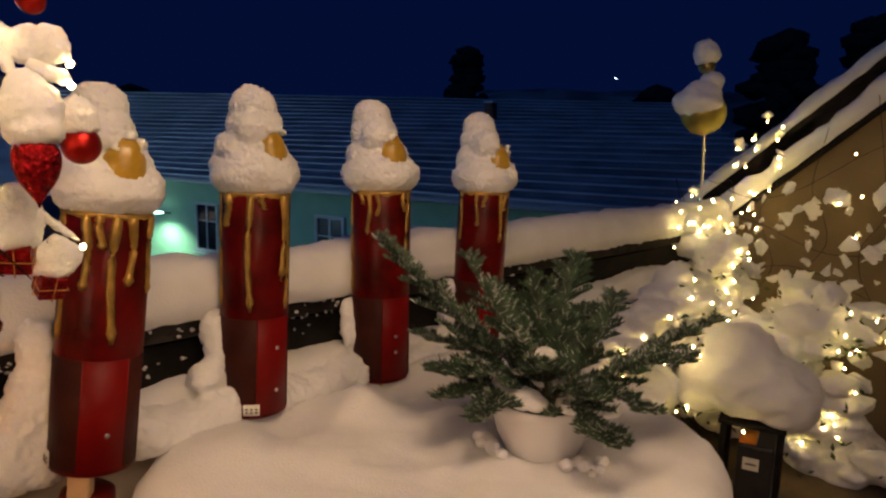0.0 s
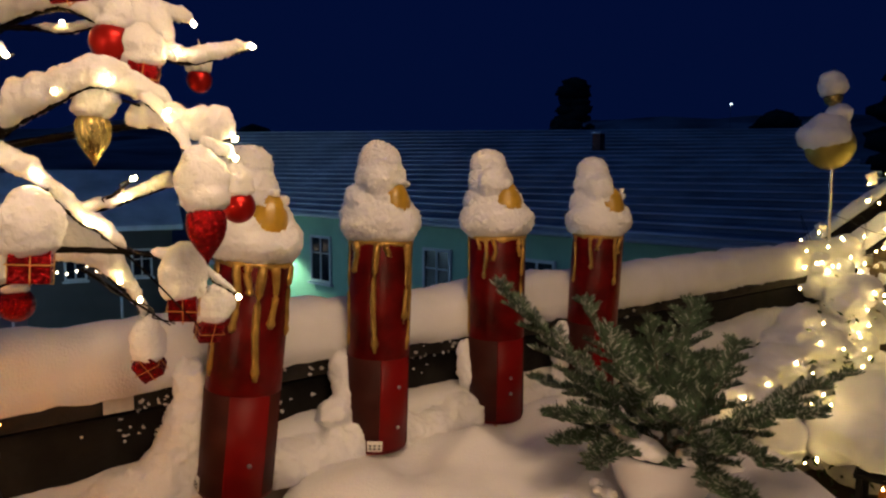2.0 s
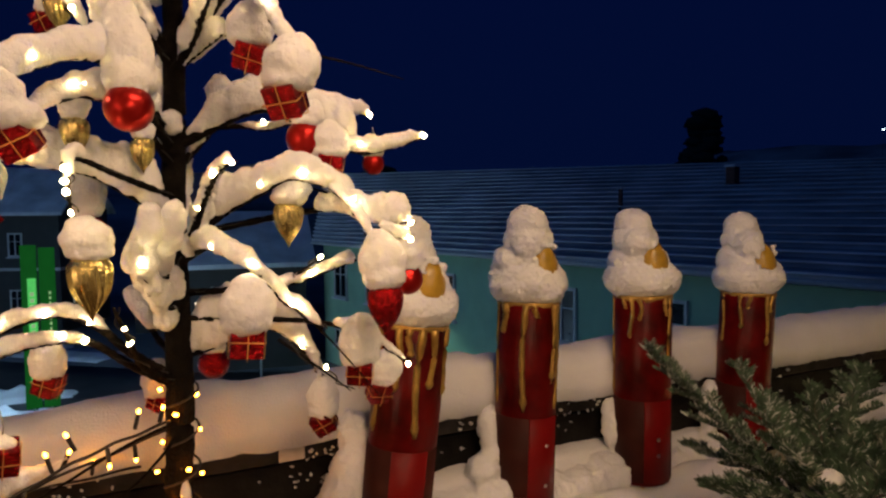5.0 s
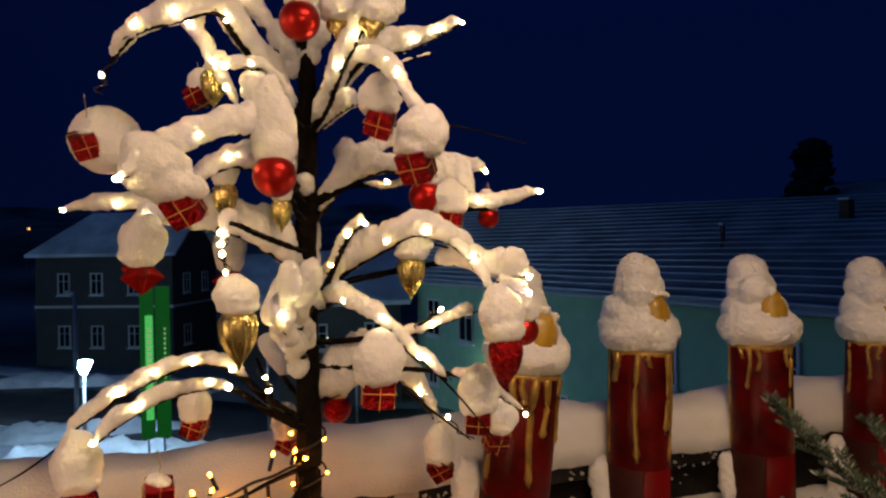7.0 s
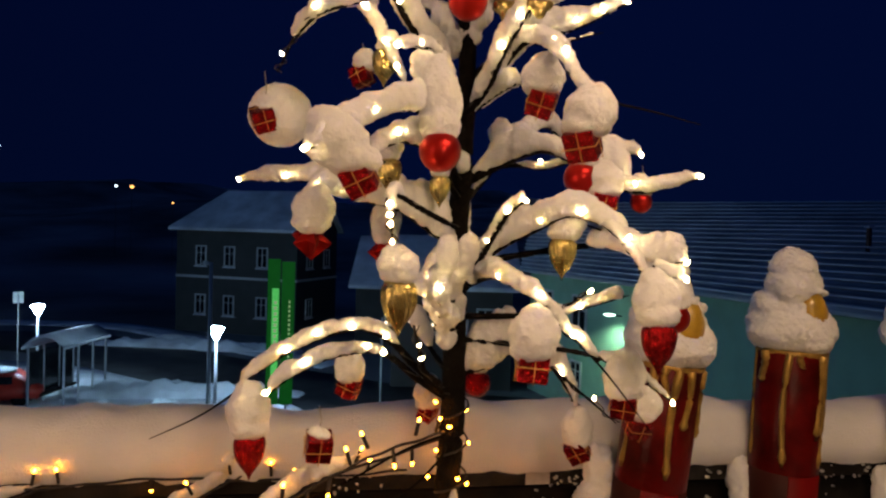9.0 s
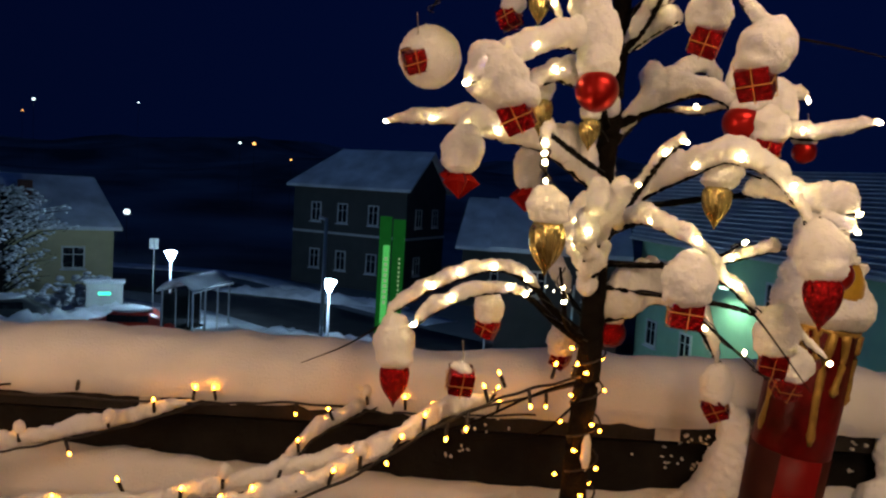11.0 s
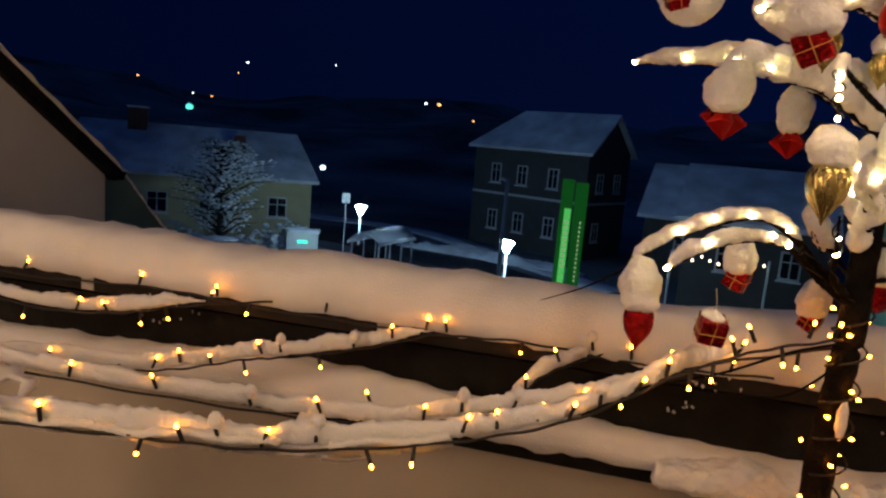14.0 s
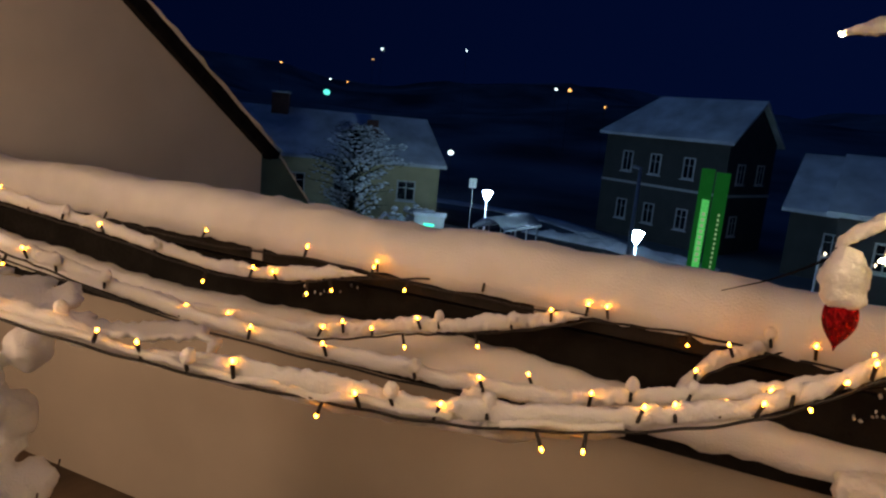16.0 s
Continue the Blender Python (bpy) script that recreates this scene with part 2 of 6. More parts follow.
sloped_bar("roof_snow", -6.5, -3.64, 1.95, 1.15, -3.4, 0.70, 0.12, SNOW, roof_w, 0.2, 6.0)

# unseen soffit with a fill light, both added to brighten the table from above
soffit = rail_box("ceiling_added_overhang", S0, S1, -2.36, -0.95, 2.62, 2.78, PLASTER)
tagged(soffit, "unseen rendered soffit added above the terrace to carry a fill light", "ceiling", kind="structure")
lamp("overhang_fill_light", "AREA", RAIL @ pose(0.15, -1.3, 2.60, 0, 0, 0), 13, (1.0, 0.65, 0.40), 0.8, 0.4)
lamp("terrace_door_light", "AREA", RAIL @ pose(0.9, -2.2, 1.12, 90, 0, 0), 1.5, (1.0, 0.65, 0.40), 1.75, 2.1)
# fill light added behind the camera for the table, candles and near rail
lamp("lantern_fill_light", "POINT", RAIL @ pose(-0.15, -2.02, 1.95), 13, (1.0, 0.68, 0.42), 0.09)
# fill light added to brighten the west gable wall and left railing
lamp("west_fill_light", "AREA", RAIL @ pose(-2.8, -2.2, 1.55, 90, 0, 0), 25, (1.0, 0.64, 0.40), 0.95, 1.25)
# invented lantern body, never in view, at the place of that fill light
lantern = thing("added_lantern", "small dark wall lantern, unseen, added to carry a fill light", "lamp", RAIL @ pose(-0.15, -2.16, 1.95))
box("wall_plate", (-0.05, 0.05, 0.0, 0.02, -0.16, 0.20), DARKWOOD, lantern)
box("arm", (-0.012, 0.012, 0.02, 0.15, 0.155, 0.18), DARKWOOD, lantern)

# end of the neighbouring wall, the green light on it put into its colour
bm = bmesh.new()
pts = [(1.825, -2.0), (3.6, -2.0), (2.42, 0.74), (1.97, 1.17), (1.825, 1.17)]
a = [bm.verts.new((-3.72, d, z)) for d, z in pts]
b = [bm.verts.new((-3.95, d, z)) for d, z in pts]
bm.faces.new(a)
bm.faces.new(list(reversed(b)))
for i in range(5):
    bm.faces.new((a[i], b[i], b[(i + 1) % 5], a[(i + 1) % 5]))
bmesh.ops.recalc_face_normals(bm, faces=bm.faces)
part("tinted_wall_end", bm, mat("green_lit_wall_tint", (0.10, 0.17, 0.15), 0.5, scale=4, var=0.15, bump=0.1), roof_w, smooth=False)
sloped_bar("roof_end_snow", -3.97, -3.70, 3.6, -0.42, 1.97, 0.97, 0.035, SNOW, roof_w, 0.3, 2.0)
# ---- candles ----
GOLD = mat("gold_wax", (0.40, 0.25, 0.06), 0.36, metal=0.6, scale=30, var=0.3, bump=0.4, bscale=60)
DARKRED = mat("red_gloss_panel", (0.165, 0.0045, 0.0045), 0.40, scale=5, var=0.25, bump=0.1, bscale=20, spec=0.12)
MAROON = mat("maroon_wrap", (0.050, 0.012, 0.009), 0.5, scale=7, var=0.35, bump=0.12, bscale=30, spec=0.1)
PALEWOOD = mat("pale_wood", (0.62, 0.42, 0.24), 0.7, scale=12, var=0.2, bump=0.3, bscale=80)
PAPER = mat("paper_label", (0.72, 0.70, 0.64), 0.8, scale=30, var=0.05)
INK = mat("label_print", (0.10, 0.10, 0.10), 0.8)
STEEL = mat("screw_steel", (0.6, 0.6, 0.6), 0.3, metal=1.0)
FLAME = mat("amber_flame_glaze", (0.50, 0.30, 0.025), 0.32, scale=14, var=0.35, bump=0.25, bscale=40, coat=0.3)
CR = 0.080


def lump(bm, centre, size, seed, rough=0.10, sub=4, fine=0.012):
    """One soft lump of snow."""
    r = bmesh.ops.create_icosphere(bm, subdivisions=sub, radius=1.0)
    c, sz = Vector(centre), Vector(size)
    mean = (sz.x + sz.y + sz.z) / 3
    for v in r["verts"]:
        n = v.co.normalized()
        k = 1 + 1.0 * rough * fbm(n * 1.4 + c * 10, 0.9, seed) + 0.35 * rough * fbm(n * 4.5 + c * 20, 0.9, seed) + fine * fbm(n * mean * 100, 0.9, seed)
        v.co = c + Vector((n.x * sz.x, n.y * sz.y, n.z * sz.z)) * k


def remesh(ob, voxel=0.006, smooth=2, grit=0.003, size=0.012):
    md = ob.modifiers.new("join", "REMESH")
    md.mode, md.voxel_size, md.use_smooth_shade = "VOXEL", voxel, True
    if smooth:
        sm = ob.modifiers.new("soften", "SMOOTH")
        sm.factor, sm.iterations = 0.5, smooth
    if grit:
        tex = bpy.data.textures.get("snow_grit_%g" % size) or bpy.data.textures.new("snow_grit_%g" % size, "CLOUDS")
        tex.noise_scale, tex.noise_depth = size, 2
        dp = ob.modifiers.new("grit", "DISPLACE")
        dp.texture, dp.strength, dp.mid_level, dp.texture_coords = tex, grit, 0.5, "GLOBAL"
    return ob


def giant_candle(base, top, facing, drips, seed, flame_side, bare, panel, screw_at, label_at=None):
    """A lacquered tube on a stake, painted as a candle, with gold wax drips, a flame and a cap of snow."""
    base, top = Vector(base), Vector(top)
    axis = (top - base).normalized()
    h = (top - base).length
    q = Vector((0, 0, 1)).rotation_difference(axis)
    m = Matrix.LocRotScale(base, q, None) @ pose(0, 0, 0, 0, 0, facing)
    c = thing("giant_candle", "tall red lacquered tube candle with gold drips under a snow cap", "candle", m, "giant candles along the railing")
    bm = bmesh.new()
    lathe(bm, [(CR - 0.006, 0.0), (CR, 0.004), (CR, h - 0.004), (CR - 0.004, h), (CR - 0.02, h - 0.002)], 40)
    part("tube", bm, RED, c)
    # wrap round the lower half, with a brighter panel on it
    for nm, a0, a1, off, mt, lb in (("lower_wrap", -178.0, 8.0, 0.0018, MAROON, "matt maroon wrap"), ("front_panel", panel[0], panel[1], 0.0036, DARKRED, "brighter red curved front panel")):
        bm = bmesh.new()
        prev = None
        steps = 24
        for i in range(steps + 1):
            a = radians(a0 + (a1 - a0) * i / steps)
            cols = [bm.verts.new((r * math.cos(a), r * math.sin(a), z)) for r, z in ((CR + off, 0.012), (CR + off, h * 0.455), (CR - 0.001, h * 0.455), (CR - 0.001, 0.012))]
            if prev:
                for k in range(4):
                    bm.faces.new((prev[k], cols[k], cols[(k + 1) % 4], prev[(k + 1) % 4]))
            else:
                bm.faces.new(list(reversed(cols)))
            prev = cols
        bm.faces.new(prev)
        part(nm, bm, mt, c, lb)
    # wax drips
    rnd = random.Random(seed)
    drips = list(drips)
    for a, ln, w in drips:
        bm = bmesh.new()
        ar = radians(a)
        n = 12
        pts, rad = [], []
        for i in range(n + 1):
            f = i / n
            aa = ar + 0.05 * math.sin(f * 5 + seed + a)
            pts.append(Vector((CR * math.cos(aa), CR * math.sin(aa), h - 0.004 - ln * f)))
            rad.append(1.35 * w * (0.75 + 0.25 * rnd.random()) * (1.25 if f > 0.85 else 1.0) * (0.45 if i == n else 1) * (1.15 - 0.4 * f if f < 0.85 else 1))
        tube(bm, pts, rad, 8)
        part("wax_drip", bm, GOLD, c, "gold wax drip")
    bm = bmesh.new()
    n = 48
    inner, outer = [], []
    for i in range(n):
        a = 2 * math.pi * i / n
        drop = 0.003 + 0.012 * abs(fbm((math.cos(a), math.sin(a), seed), 3.0, seed))
        outer.append([bm.verts.new((r * math.cos(a), r * math.sin(a), z)) for r, z in ((CR - 0.012, h + 0.002), (CR + 0.0015, h + 0.0015), (CR + 0.002, h - drop), (CR - 0.001, h - drop - 0.003))])
    for i in range(n):
        a, b = outer[i], outer[(i + 1) % n]
        for k in range(3):
            bm.faces.new((a[k], a[k + 1], b[k + 1], b[k]))
    part("wax_rim", bm, GOLD, c)
    # flame and stake
    bm = bmesh.new()
    fm = pose(0.043 * math.cos(radians(flame_side)), 0.043 * math.sin(radians(flame_side)), h + 0.035, 0, 0, 0)
    lathe(bm, [(0.020, 0.0), (0.036, 0.015), (0.042, 0.04), (0.041, 0.065), (0.032, 0.090), (0.018, 0.108), (0.004, 0.118)], 24, fm)
    for v in bm.verts:
        v.co += v.co.normalized() * 0.006 * fbm(v.co, 30, seed)
    part("flame", bm, FLAME, c, "amber glazed flame, mostly under snow")
    box("stake", (-0.022, 0.022, -0.055, -0.030, -0.10, 0.03), PALEWOOD, c, "pale raw wood stake")
    bm = bmesh.new()
    lathe(bm, [(0.05, -0.10), (0.055, -0.095), (0.05, -0.055), (0.035, -0.045)], 20, pose(0, -0.01, 0))
    part("foot", bm, RED, c)
    for a, z in screw_at:
        bm = bmesh.new()
        lathe(bm, [(0.005, 0.0), (0.005, 0.002), (0.002, 0.004)], 12, pose(0, 0, z, 0, 0, a) @ pose(CR + 0.0035, 0, 0, 0, 90, 0))
        part("screw", bm, STEEL, c)
    if label_at:
        a0, z0, w, hh = label_at
        for nm, aa, ww, zz0, zz1, mt, off in [("sticker", a0, w, z0, z0 + hh, PAPER, 0.005)] + [("print_bar", a0 + k * 7.5 - 7.5, 4.2, z0 + 0.006 + 0.008 * (r % 2), z0 + 0.010 + 0.008 * (r % 2), INK, 0.0065) for r in range(2) for k in range(3)]:
            bm = bmesh.new()
            prev = None
            for i in range(5):
                a = radians(aa - ww / 2 + ww * i / 4)
                cols = [bm.verts.new((rr * math.cos(a), rr * math.sin(a), zz)) for rr, zz in ((CR + off, zz0), (CR + off, zz1), (CR + off - 0.002, zz1), (CR + off - 0.002, zz0))]
                if prev:
                    for k in range(4):
                        bm.faces.new((prev[k], cols[k], cols[(k + 1) % 4], prev[(k + 1) % 4]))
                prev = cols
            part(nm, bm, mt, c)
    # snow cap in two tiers, open where the flame looks out
    bm = bmesh.new()
    fx, fy = math.cos(radians(flame_side)), math.sin(radians(flame_side))
    k = bare
    lump(bm, (-0.006 * fx, -0.006 * fy, h + 0.046), (0.104, 0.103, 0.070), seed, 0.09)
    lump(bm, (-0.022 * fx, -0.022 * fy, h + 0.090), (0.086, 0.085, 0.058), seed + 1, 0.10)
    lump(bm, (-0.9 * k * fx - 0.012, -0.9 * k * fy, h + 0.150), (0.064, 0.062, 0.060), seed + 2, 0.10)
    lump(bm, (-k * fx - 0.016, -k * fy, h + 0.198), (0.053, 0.051, 0.046), seed + 3, 0.10)
    lump(bm, (0.02 * fx + 0.030 * fy, 0.02 * fy - 0.030 * fx, h + 0.145), (0.044, 0.044, 0.045), seed + 4, 0.12)
    for q_ in range(9):
        a_ = radians(flame_side + rnd.uniform(-38, 38))
        z_ = rnd.uniform(0.085, 0.150)
        lump(bm, (0.064 * math.cos(a_), 0.064 * math.sin(a_), h + z_), (0.010, 0.010, 0.009), seed + q_, 0.3, 2)
    remesh(part("snow_cap", bm, SNOW, c, "tiered cap of fresh snow"), 0.0036, 4, 0.010, 0.009)
    return c


giant_candle((-0.640, 1.305, 0.811), (-0.596, 1.336, 1.316), 8, [(-128, 0.24, 0.006), (-90, 0.14, 0.007), (-73, 0.06, 0.007), (-55, 0.24, 0.007), (-33, 0.13, 0.007), (2, 0.15, 0.006)], 1.0, -40, 0.030, (-85, -26), ((-50, 0.085),), (-140, 0.012, 22, 0.03))
giant_candle((-0.446, 1.655, 0.800), (-0.430, 1.661, 1.335), 0, [(-118, 0.075, 0.008), (-78, 0.27, 0.0065), (-58, 0.03, 0.006), (-18, 0.20, 0.007), (-6, 0.27, 0.005), (-140, 0.26, 0.004)], 5.0, -28, -0.008, (-64, -4), ((-29, 0.068), (-29, 0.172)), (-71, 0.012, 26, 0.027))
giant_candle((-0.190, 1.955, 0.797), (-0.190, 1.955, 1.327), -6, [(-112, 0.03, 0.005), (-97, 0.11, 0.005), (-79, 0.06, 0.005), (-25, 0.05, 0.006), (-14, 0.20, 0.005), (-150, 0.28, 0.004)], 9.0, -38, 0.026, (-70, -8), ((-42, 0.09), (-42, 0.135)))
giant_candle((0.052, 2.285, 0.790), (0.073, 2.286, 1.309), -10, [(-134, 0.15, 0.005), (-91, 0.10, 0.005), (-75, 0.04, 0.005), (-34, 0.15, 0.005), (-24, 0.05, 0.005)], 13.0, -30, 0.022, (-70, -8), ((-42, 0.10),))

# ---- round table under snow ----
TC = Vector((0.12, 1.70, 0))
table = thing("garden_table", "round garden table buried under deep snow", "table", Matrix.Translation(TC))
bm = bmesh.new()
lathe(bm, [(0.42, 0.685), (0.445, 0.69), (0.45, 0.70), (0.445, 0.712), (0.02, 0.712)], 48)
part("tabletop", bm, GREYWOOD, table)
for a in (40, 130, 220, 310):
    bm = bmesh.new()
    tube(bm, [(0.36 * math.cos(radians(a)), 0.36 * math.sin(radians(a)), 0.0), (0.30 * math.cos(radians(a)), 0.30 * math.sin(radians(a)), 0.69)], 0.02, 10)
    part("leg", bm, DARKWOOD, table)
bm = bmesh.new()
NR, NA = 46, 110
rows = []
for i in range(NR + 1):
    f = i / NR
    row = []
    for k in range(NA):
        a = 2 * math.pi * k / NA
        da = (math.degrees(a) - 208 + 180) % 360 - 180
        db = (math.degrees(a) - 142 + 180) % 360 - 180
        edge = 0.575 + 0.035 * fbm((math.cos(a), math.sin(a), 0), 1.6, 21) + 0.22 * math.exp(-(da / 36) ** 2) - 0.085 * math.exp(-(db / 34) ** 2)
        g = min(f / 0.86, 1.0)
        r = edge * (1 - (1 - g) ** 1.15) if f < 0.86 else edge * (1 - 0.10 * ((f - 0.86) / 0.14) ** 2)
        x, y = r * math.cos(a), r * math.sin(a)
        top = 0.800 + 0.020 * fbm((x, y, 0), 3.2, 5) + 0.007 * fbm((x, y, 0), 12, 6)
        w = TC + Vector((x, y, 0))
        for px_, py_, hh, ww in ((-0.40, 1.42, 0.035, 0.10), (-0.18, 1.68, 0.07, 0.085), (0.02, 1.98, 0.06, 0.10), (-0.33, 1.60, -0.05, 0.08), (-0.12, 1.86, -0.05, 0.07), (0.26, 1.60, -0.012, 0.14)):
            top += hh * math.exp(-((w.x - px_) ** 2 + (w.y - py_) ** 2) / (ww * ww))
        round_ = 0.075 * max(0.0, (g - 0.80) / 0.20) ** 2.2
        z = top - round_ if f < 0.86 else (top - 0.075) + (0.700 - (top - 0.075)) * ((f - 0.86) / 0.14)
        row.append(bm.verts.new((x, y, z + 0.003 * fbm((x, y, z), 60, 2))))
    rows.append(row)
for a, b in zip(rows, rows[1:]):
    for k in range(NA):
        bm.faces.new((a[k], a[(k + 1) % NA], b[(k + 1) % NA], b[k]))
bmesh.ops.remove_doubles(bm, verts=rows[0], dist=0.0005)
snow_t = part("table_snow", bm, SNOW)
snow_t.matrix_world = Matrix.Translation(TC)
tagged(snow_t, "deep mounded snow lying on the round table", "snow", kind="stuff")
# ---- lit ornament tree ----
WARM = mat("warm_white_led", (1.0, 0.85, 0.6), 0.3, emit=(1.0, 0.70, 0.30), strength=54.0)
AMBER = mat("amber_led", (1.0, 0.7, 0.3), 0.3, emit=(1.0, 0.27, 0.014), strength=52.0)
WIRE = mat("black_cable", (0.012, 0.011, 0.010), 0.5, scale=60, var=0.3)
THREAD = mat("silver_thread", (0.35, 0.32, 0.28), 0.5)
REDMETAL = mat("red_metallic", (0.30, 0.006, 0.010), 0.22, metal=0.9, scale=90, var=0.5, bump=0.7, bscale=170)
REDMATT = mat("red_satin", (0.34, 0.008, 0.006), 0.30, metal=0.75, scale=18, var=0.25, bump=0.05, bscale=60)
GOLDBALL = mat("gold_glass", (0.52, 0.42, 0.16), 0.2, metal=0.85, scale=30, var=0.3, bump=0.3, bscale=70)
RIBBON = mat("gold_cord", (0.60, 0.38, 0.10), 0.4, metal=0.6)


def mesh_of(bm, name, material, smooth=True):
    me = bpy.data.meshes.new(name)
    bm.normal_update()
    bm.to_mesh(me)
    bm.free()
    if smooth:
        me.shade_smooth()
    me.materials.append(material)
    return me


def bulb_mesh(name, material, r=0.0037):
    bm = bmesh.new()
    lathe(bm, [(r * 0.5, -r * 1.3), (r, -r * 0.4), (r * 0.95, r * 0.5), (r * 0.55, r * 1.2), (r * 0.1, r * 1.5)], 10)
    return mesh_of(bm, name, material)


BULB = bulb_mesh("bulb", WARM)
ABULB = bulb_mesh("amber_bulb", AMBER, 0.0033)
bm = bmesh.new()
lathe(bm, [(0.0030, -0.026), (0.0036, -0.024), (0.0036, -0.004), (0.0044, -0.002)], 8)
SOCKET = mesh_of(bm, "socket", WIRE)


def catmull(pts, per=10):
    pts = [Vector(p) for p in pts]
    q = [pts[0] * 2 - pts[1]] + pts + [pts[-1] * 2 - pts[-2]]
    out = []
    for i in range(1, len(q) - 2):
        a, b, c, d = q[i - 1:i + 3]
        for k in range(per):
            t = k / per
            out.append(0.5 * ((2 * b) + (c - a) * t + (2 * a - 5 * b + 4 * c - d) * t * t + (3 * b - a - 3 * c + d) * t ** 3))
    out.append(pts[-1])
    return out


def ridge(bm, pts, h, w, seed, lift=0.002, seg=14):
    """A loaf of snow that stands on a twig or cable. h, w: height and half width along it, as functions of 0 to 1."""
    n = len(pts)
    rings = []
    for i, p in enumerate(pts):
        f = i / (n - 1)
        d = (pts[min(i + 1, n - 1)] - pts[max(i - 1, 0)])
        side = Vector((-d.y, d.x, 0))
        if side.length < 1e-5:
            side = Vector((1, 0, 0))
        side.normalize()
        k = 1 + 0.30 * fbm(p, 13, seed) + 0.12 * fbm(p, 42, seed)
        hh, ww = max(1.08 * h(f) * k, 0.003), max(1.06 * w(f) * (1 + 0.30 * fbm(p, 24, seed + 5)), 0.002)
        ring = []
        for j in range(seg):
            a = 2 * math.pi * j / seg - math.pi / 2
            x, z = math.cos(a), math.sin(a)
            x = math.copysign(abs(x) ** 0.8, x)
            z = (z + 1) / 2 if z > 0 else 0.5 + 0.5 * math.copysign(abs(z) ** 0.7, z)
            v = p + side * (ww * x) + Vector((0, 0, lift + hh * z - ww * 0.30))
            v += (side * x + Vector((0, 0, z - 0.5))) * 0.006 * fbm(v, 80, seed)
            ring.append(bm.verts.new(v))
        rings.append(ring)
    for a, b in zip(rings, rings[1:]):
        for k in range(seg):
            bm.faces.new((a[k], a[(k + 1) % seg], b[(k + 1) % seg], b[k]))
    bm.faces.new(list(reversed(rings[0])))
    bm.faces.new(rings[-1])


TRUNK = Vector((-0.812, 0.852, 0))
tree = thing("lit_tree", "dark wrapped ornament tree with warm white lights under snow", "tree", Matrix.Translation(TRUNK))
bm = bmesh.new()
tp = catmull([(0.0, 0.0, 0.02), (0.004, -0.004, 0.5), (-0.012, -0.002, 0.95), (0.0, 0.0, 1.25), (-0.004, 0.002, 1.55), (0.006, 0.004, 1.80), (0.012, 0.0, 2.02), (0.016, 0.0, 2.22)], 22)
tube(bm, tp, [0.031 - 0.017 * (i / len(tp)) + 0.0025 * fbm(p, 30, 1) for i, p in enumerate(tp)], 14)
part("trunk", bm, BARK, tree)
bm = bmesh.new()
lathe(bm, [(0.17, 0.0), (0.175, 0.01), (0.17, 0.02), (0.04, 0.03), (0.035, 0.06)], 28)
part("base_plate", bm, DARKWOOD, tree)

TREE_INV = Matrix.Translation(-TRUNK)
rnd = random.Random(4)


def tz(z):
    f = (z - 0.0) / 2.2
    return Vector((TRUNK.x, TRUNK.y, z))


def twig(z0, pts, r0=0.008, snow=(0.05, 0.03), wide=0.02, gap=0.12, leds=(), seed=0.0, loose=False):
    """A branch from the trunk through points (or a loose twig through them), its loaf of snow and its lights.
    leds: where the lights sit, counted in points from the trunk."""
    path = catmull(([] if loose else [tz(z0)]) + [Vector(p) for p in pts], 26)
    loc = [p - TRUNK for p in path]
    n = len(loc)
    bm = bmesh.new()
    tube(bm, loc, [r0 * (1 - 0.68 * i / n) + 0.0006 * math.sin(i * 1.3) * (r0 > 0.004) for i in range(n)], 7)
    b = part("branch", bm, BARK, tree)
    beads = False
    if snow:
        bm = bmesh.new()
        h0, h1 = snow
        sub = loc[int(n * gap):]
        rise = abs(sub[-1].z - sub[0].z)
        run = math.hypot(sub[-1].x - sub[0].x, sub[-1].y - sub[0].y)
        beads = rise > 0.6 * run and len(pts) < 4
        if beads:
            for k in range(9):
                p = sub[int(k / 8 * (len(sub) - 1))]
                w = wide * rnd.uniform(0.75, 1.25)
                lump(bm, p + Vector((rnd.uniform(-0.4, 0.4) * w, rnd.uniform(-0.4, 0.4) * w, h0 * 0.25)), (w, w, w * 1.15), k + seed, 0.15, 3)
        else:
            ridge(bm, sub, lambda f: (h0 + (h1 - h0) * f) * min(1, f * 7 + 0.3) * min(1, (1 - f) * 8 + 0.45), lambda f: wide * (1 - 0.35 * f) * min(1, f * 7 + 0.25) * min(1, (1 - f) * 9 + 0.4), seed + z0)
        remesh(part("branch_snow", bm, SNOW, b), 0.004, 4, 0.006, 0.009)
    toward = Vector((0.62, -0.78, 0))
    for k in leds:
        i = min(n - 1, int(k * 26) - (26 if loose else 0))
        tip = i > n - 10
        p = loc[i] + (toward * 0.004 if tip else toward * (wide * (1.5 if beads else 0.9) + 0.005) + Vector((0, 0, rnd.uniform(0.004, 0.014))))
        o = new("bulb", BULB)
        o.parent = tree
        o.matrix_basis = Matrix.LocRotScale(p, Euler((rnd.uniform(-1.5, 1.5), rnd.uniform(-1, 1), 0)), Vector((1, 1, 1)) * rnd.uniform(0.85, 1.15))
    if leds:
        # light cable beside the branch
        bm = bmesh.new()
        tube(bm, [p + Vector((0.008 * math.sin(i * 0.25), 0.008 * math.cos(i * 0.25), 0.001)) for i, p in enumerate(loc)], 0.0013, 5)
        part("light_cable", bm, WIRE, b)
    return path


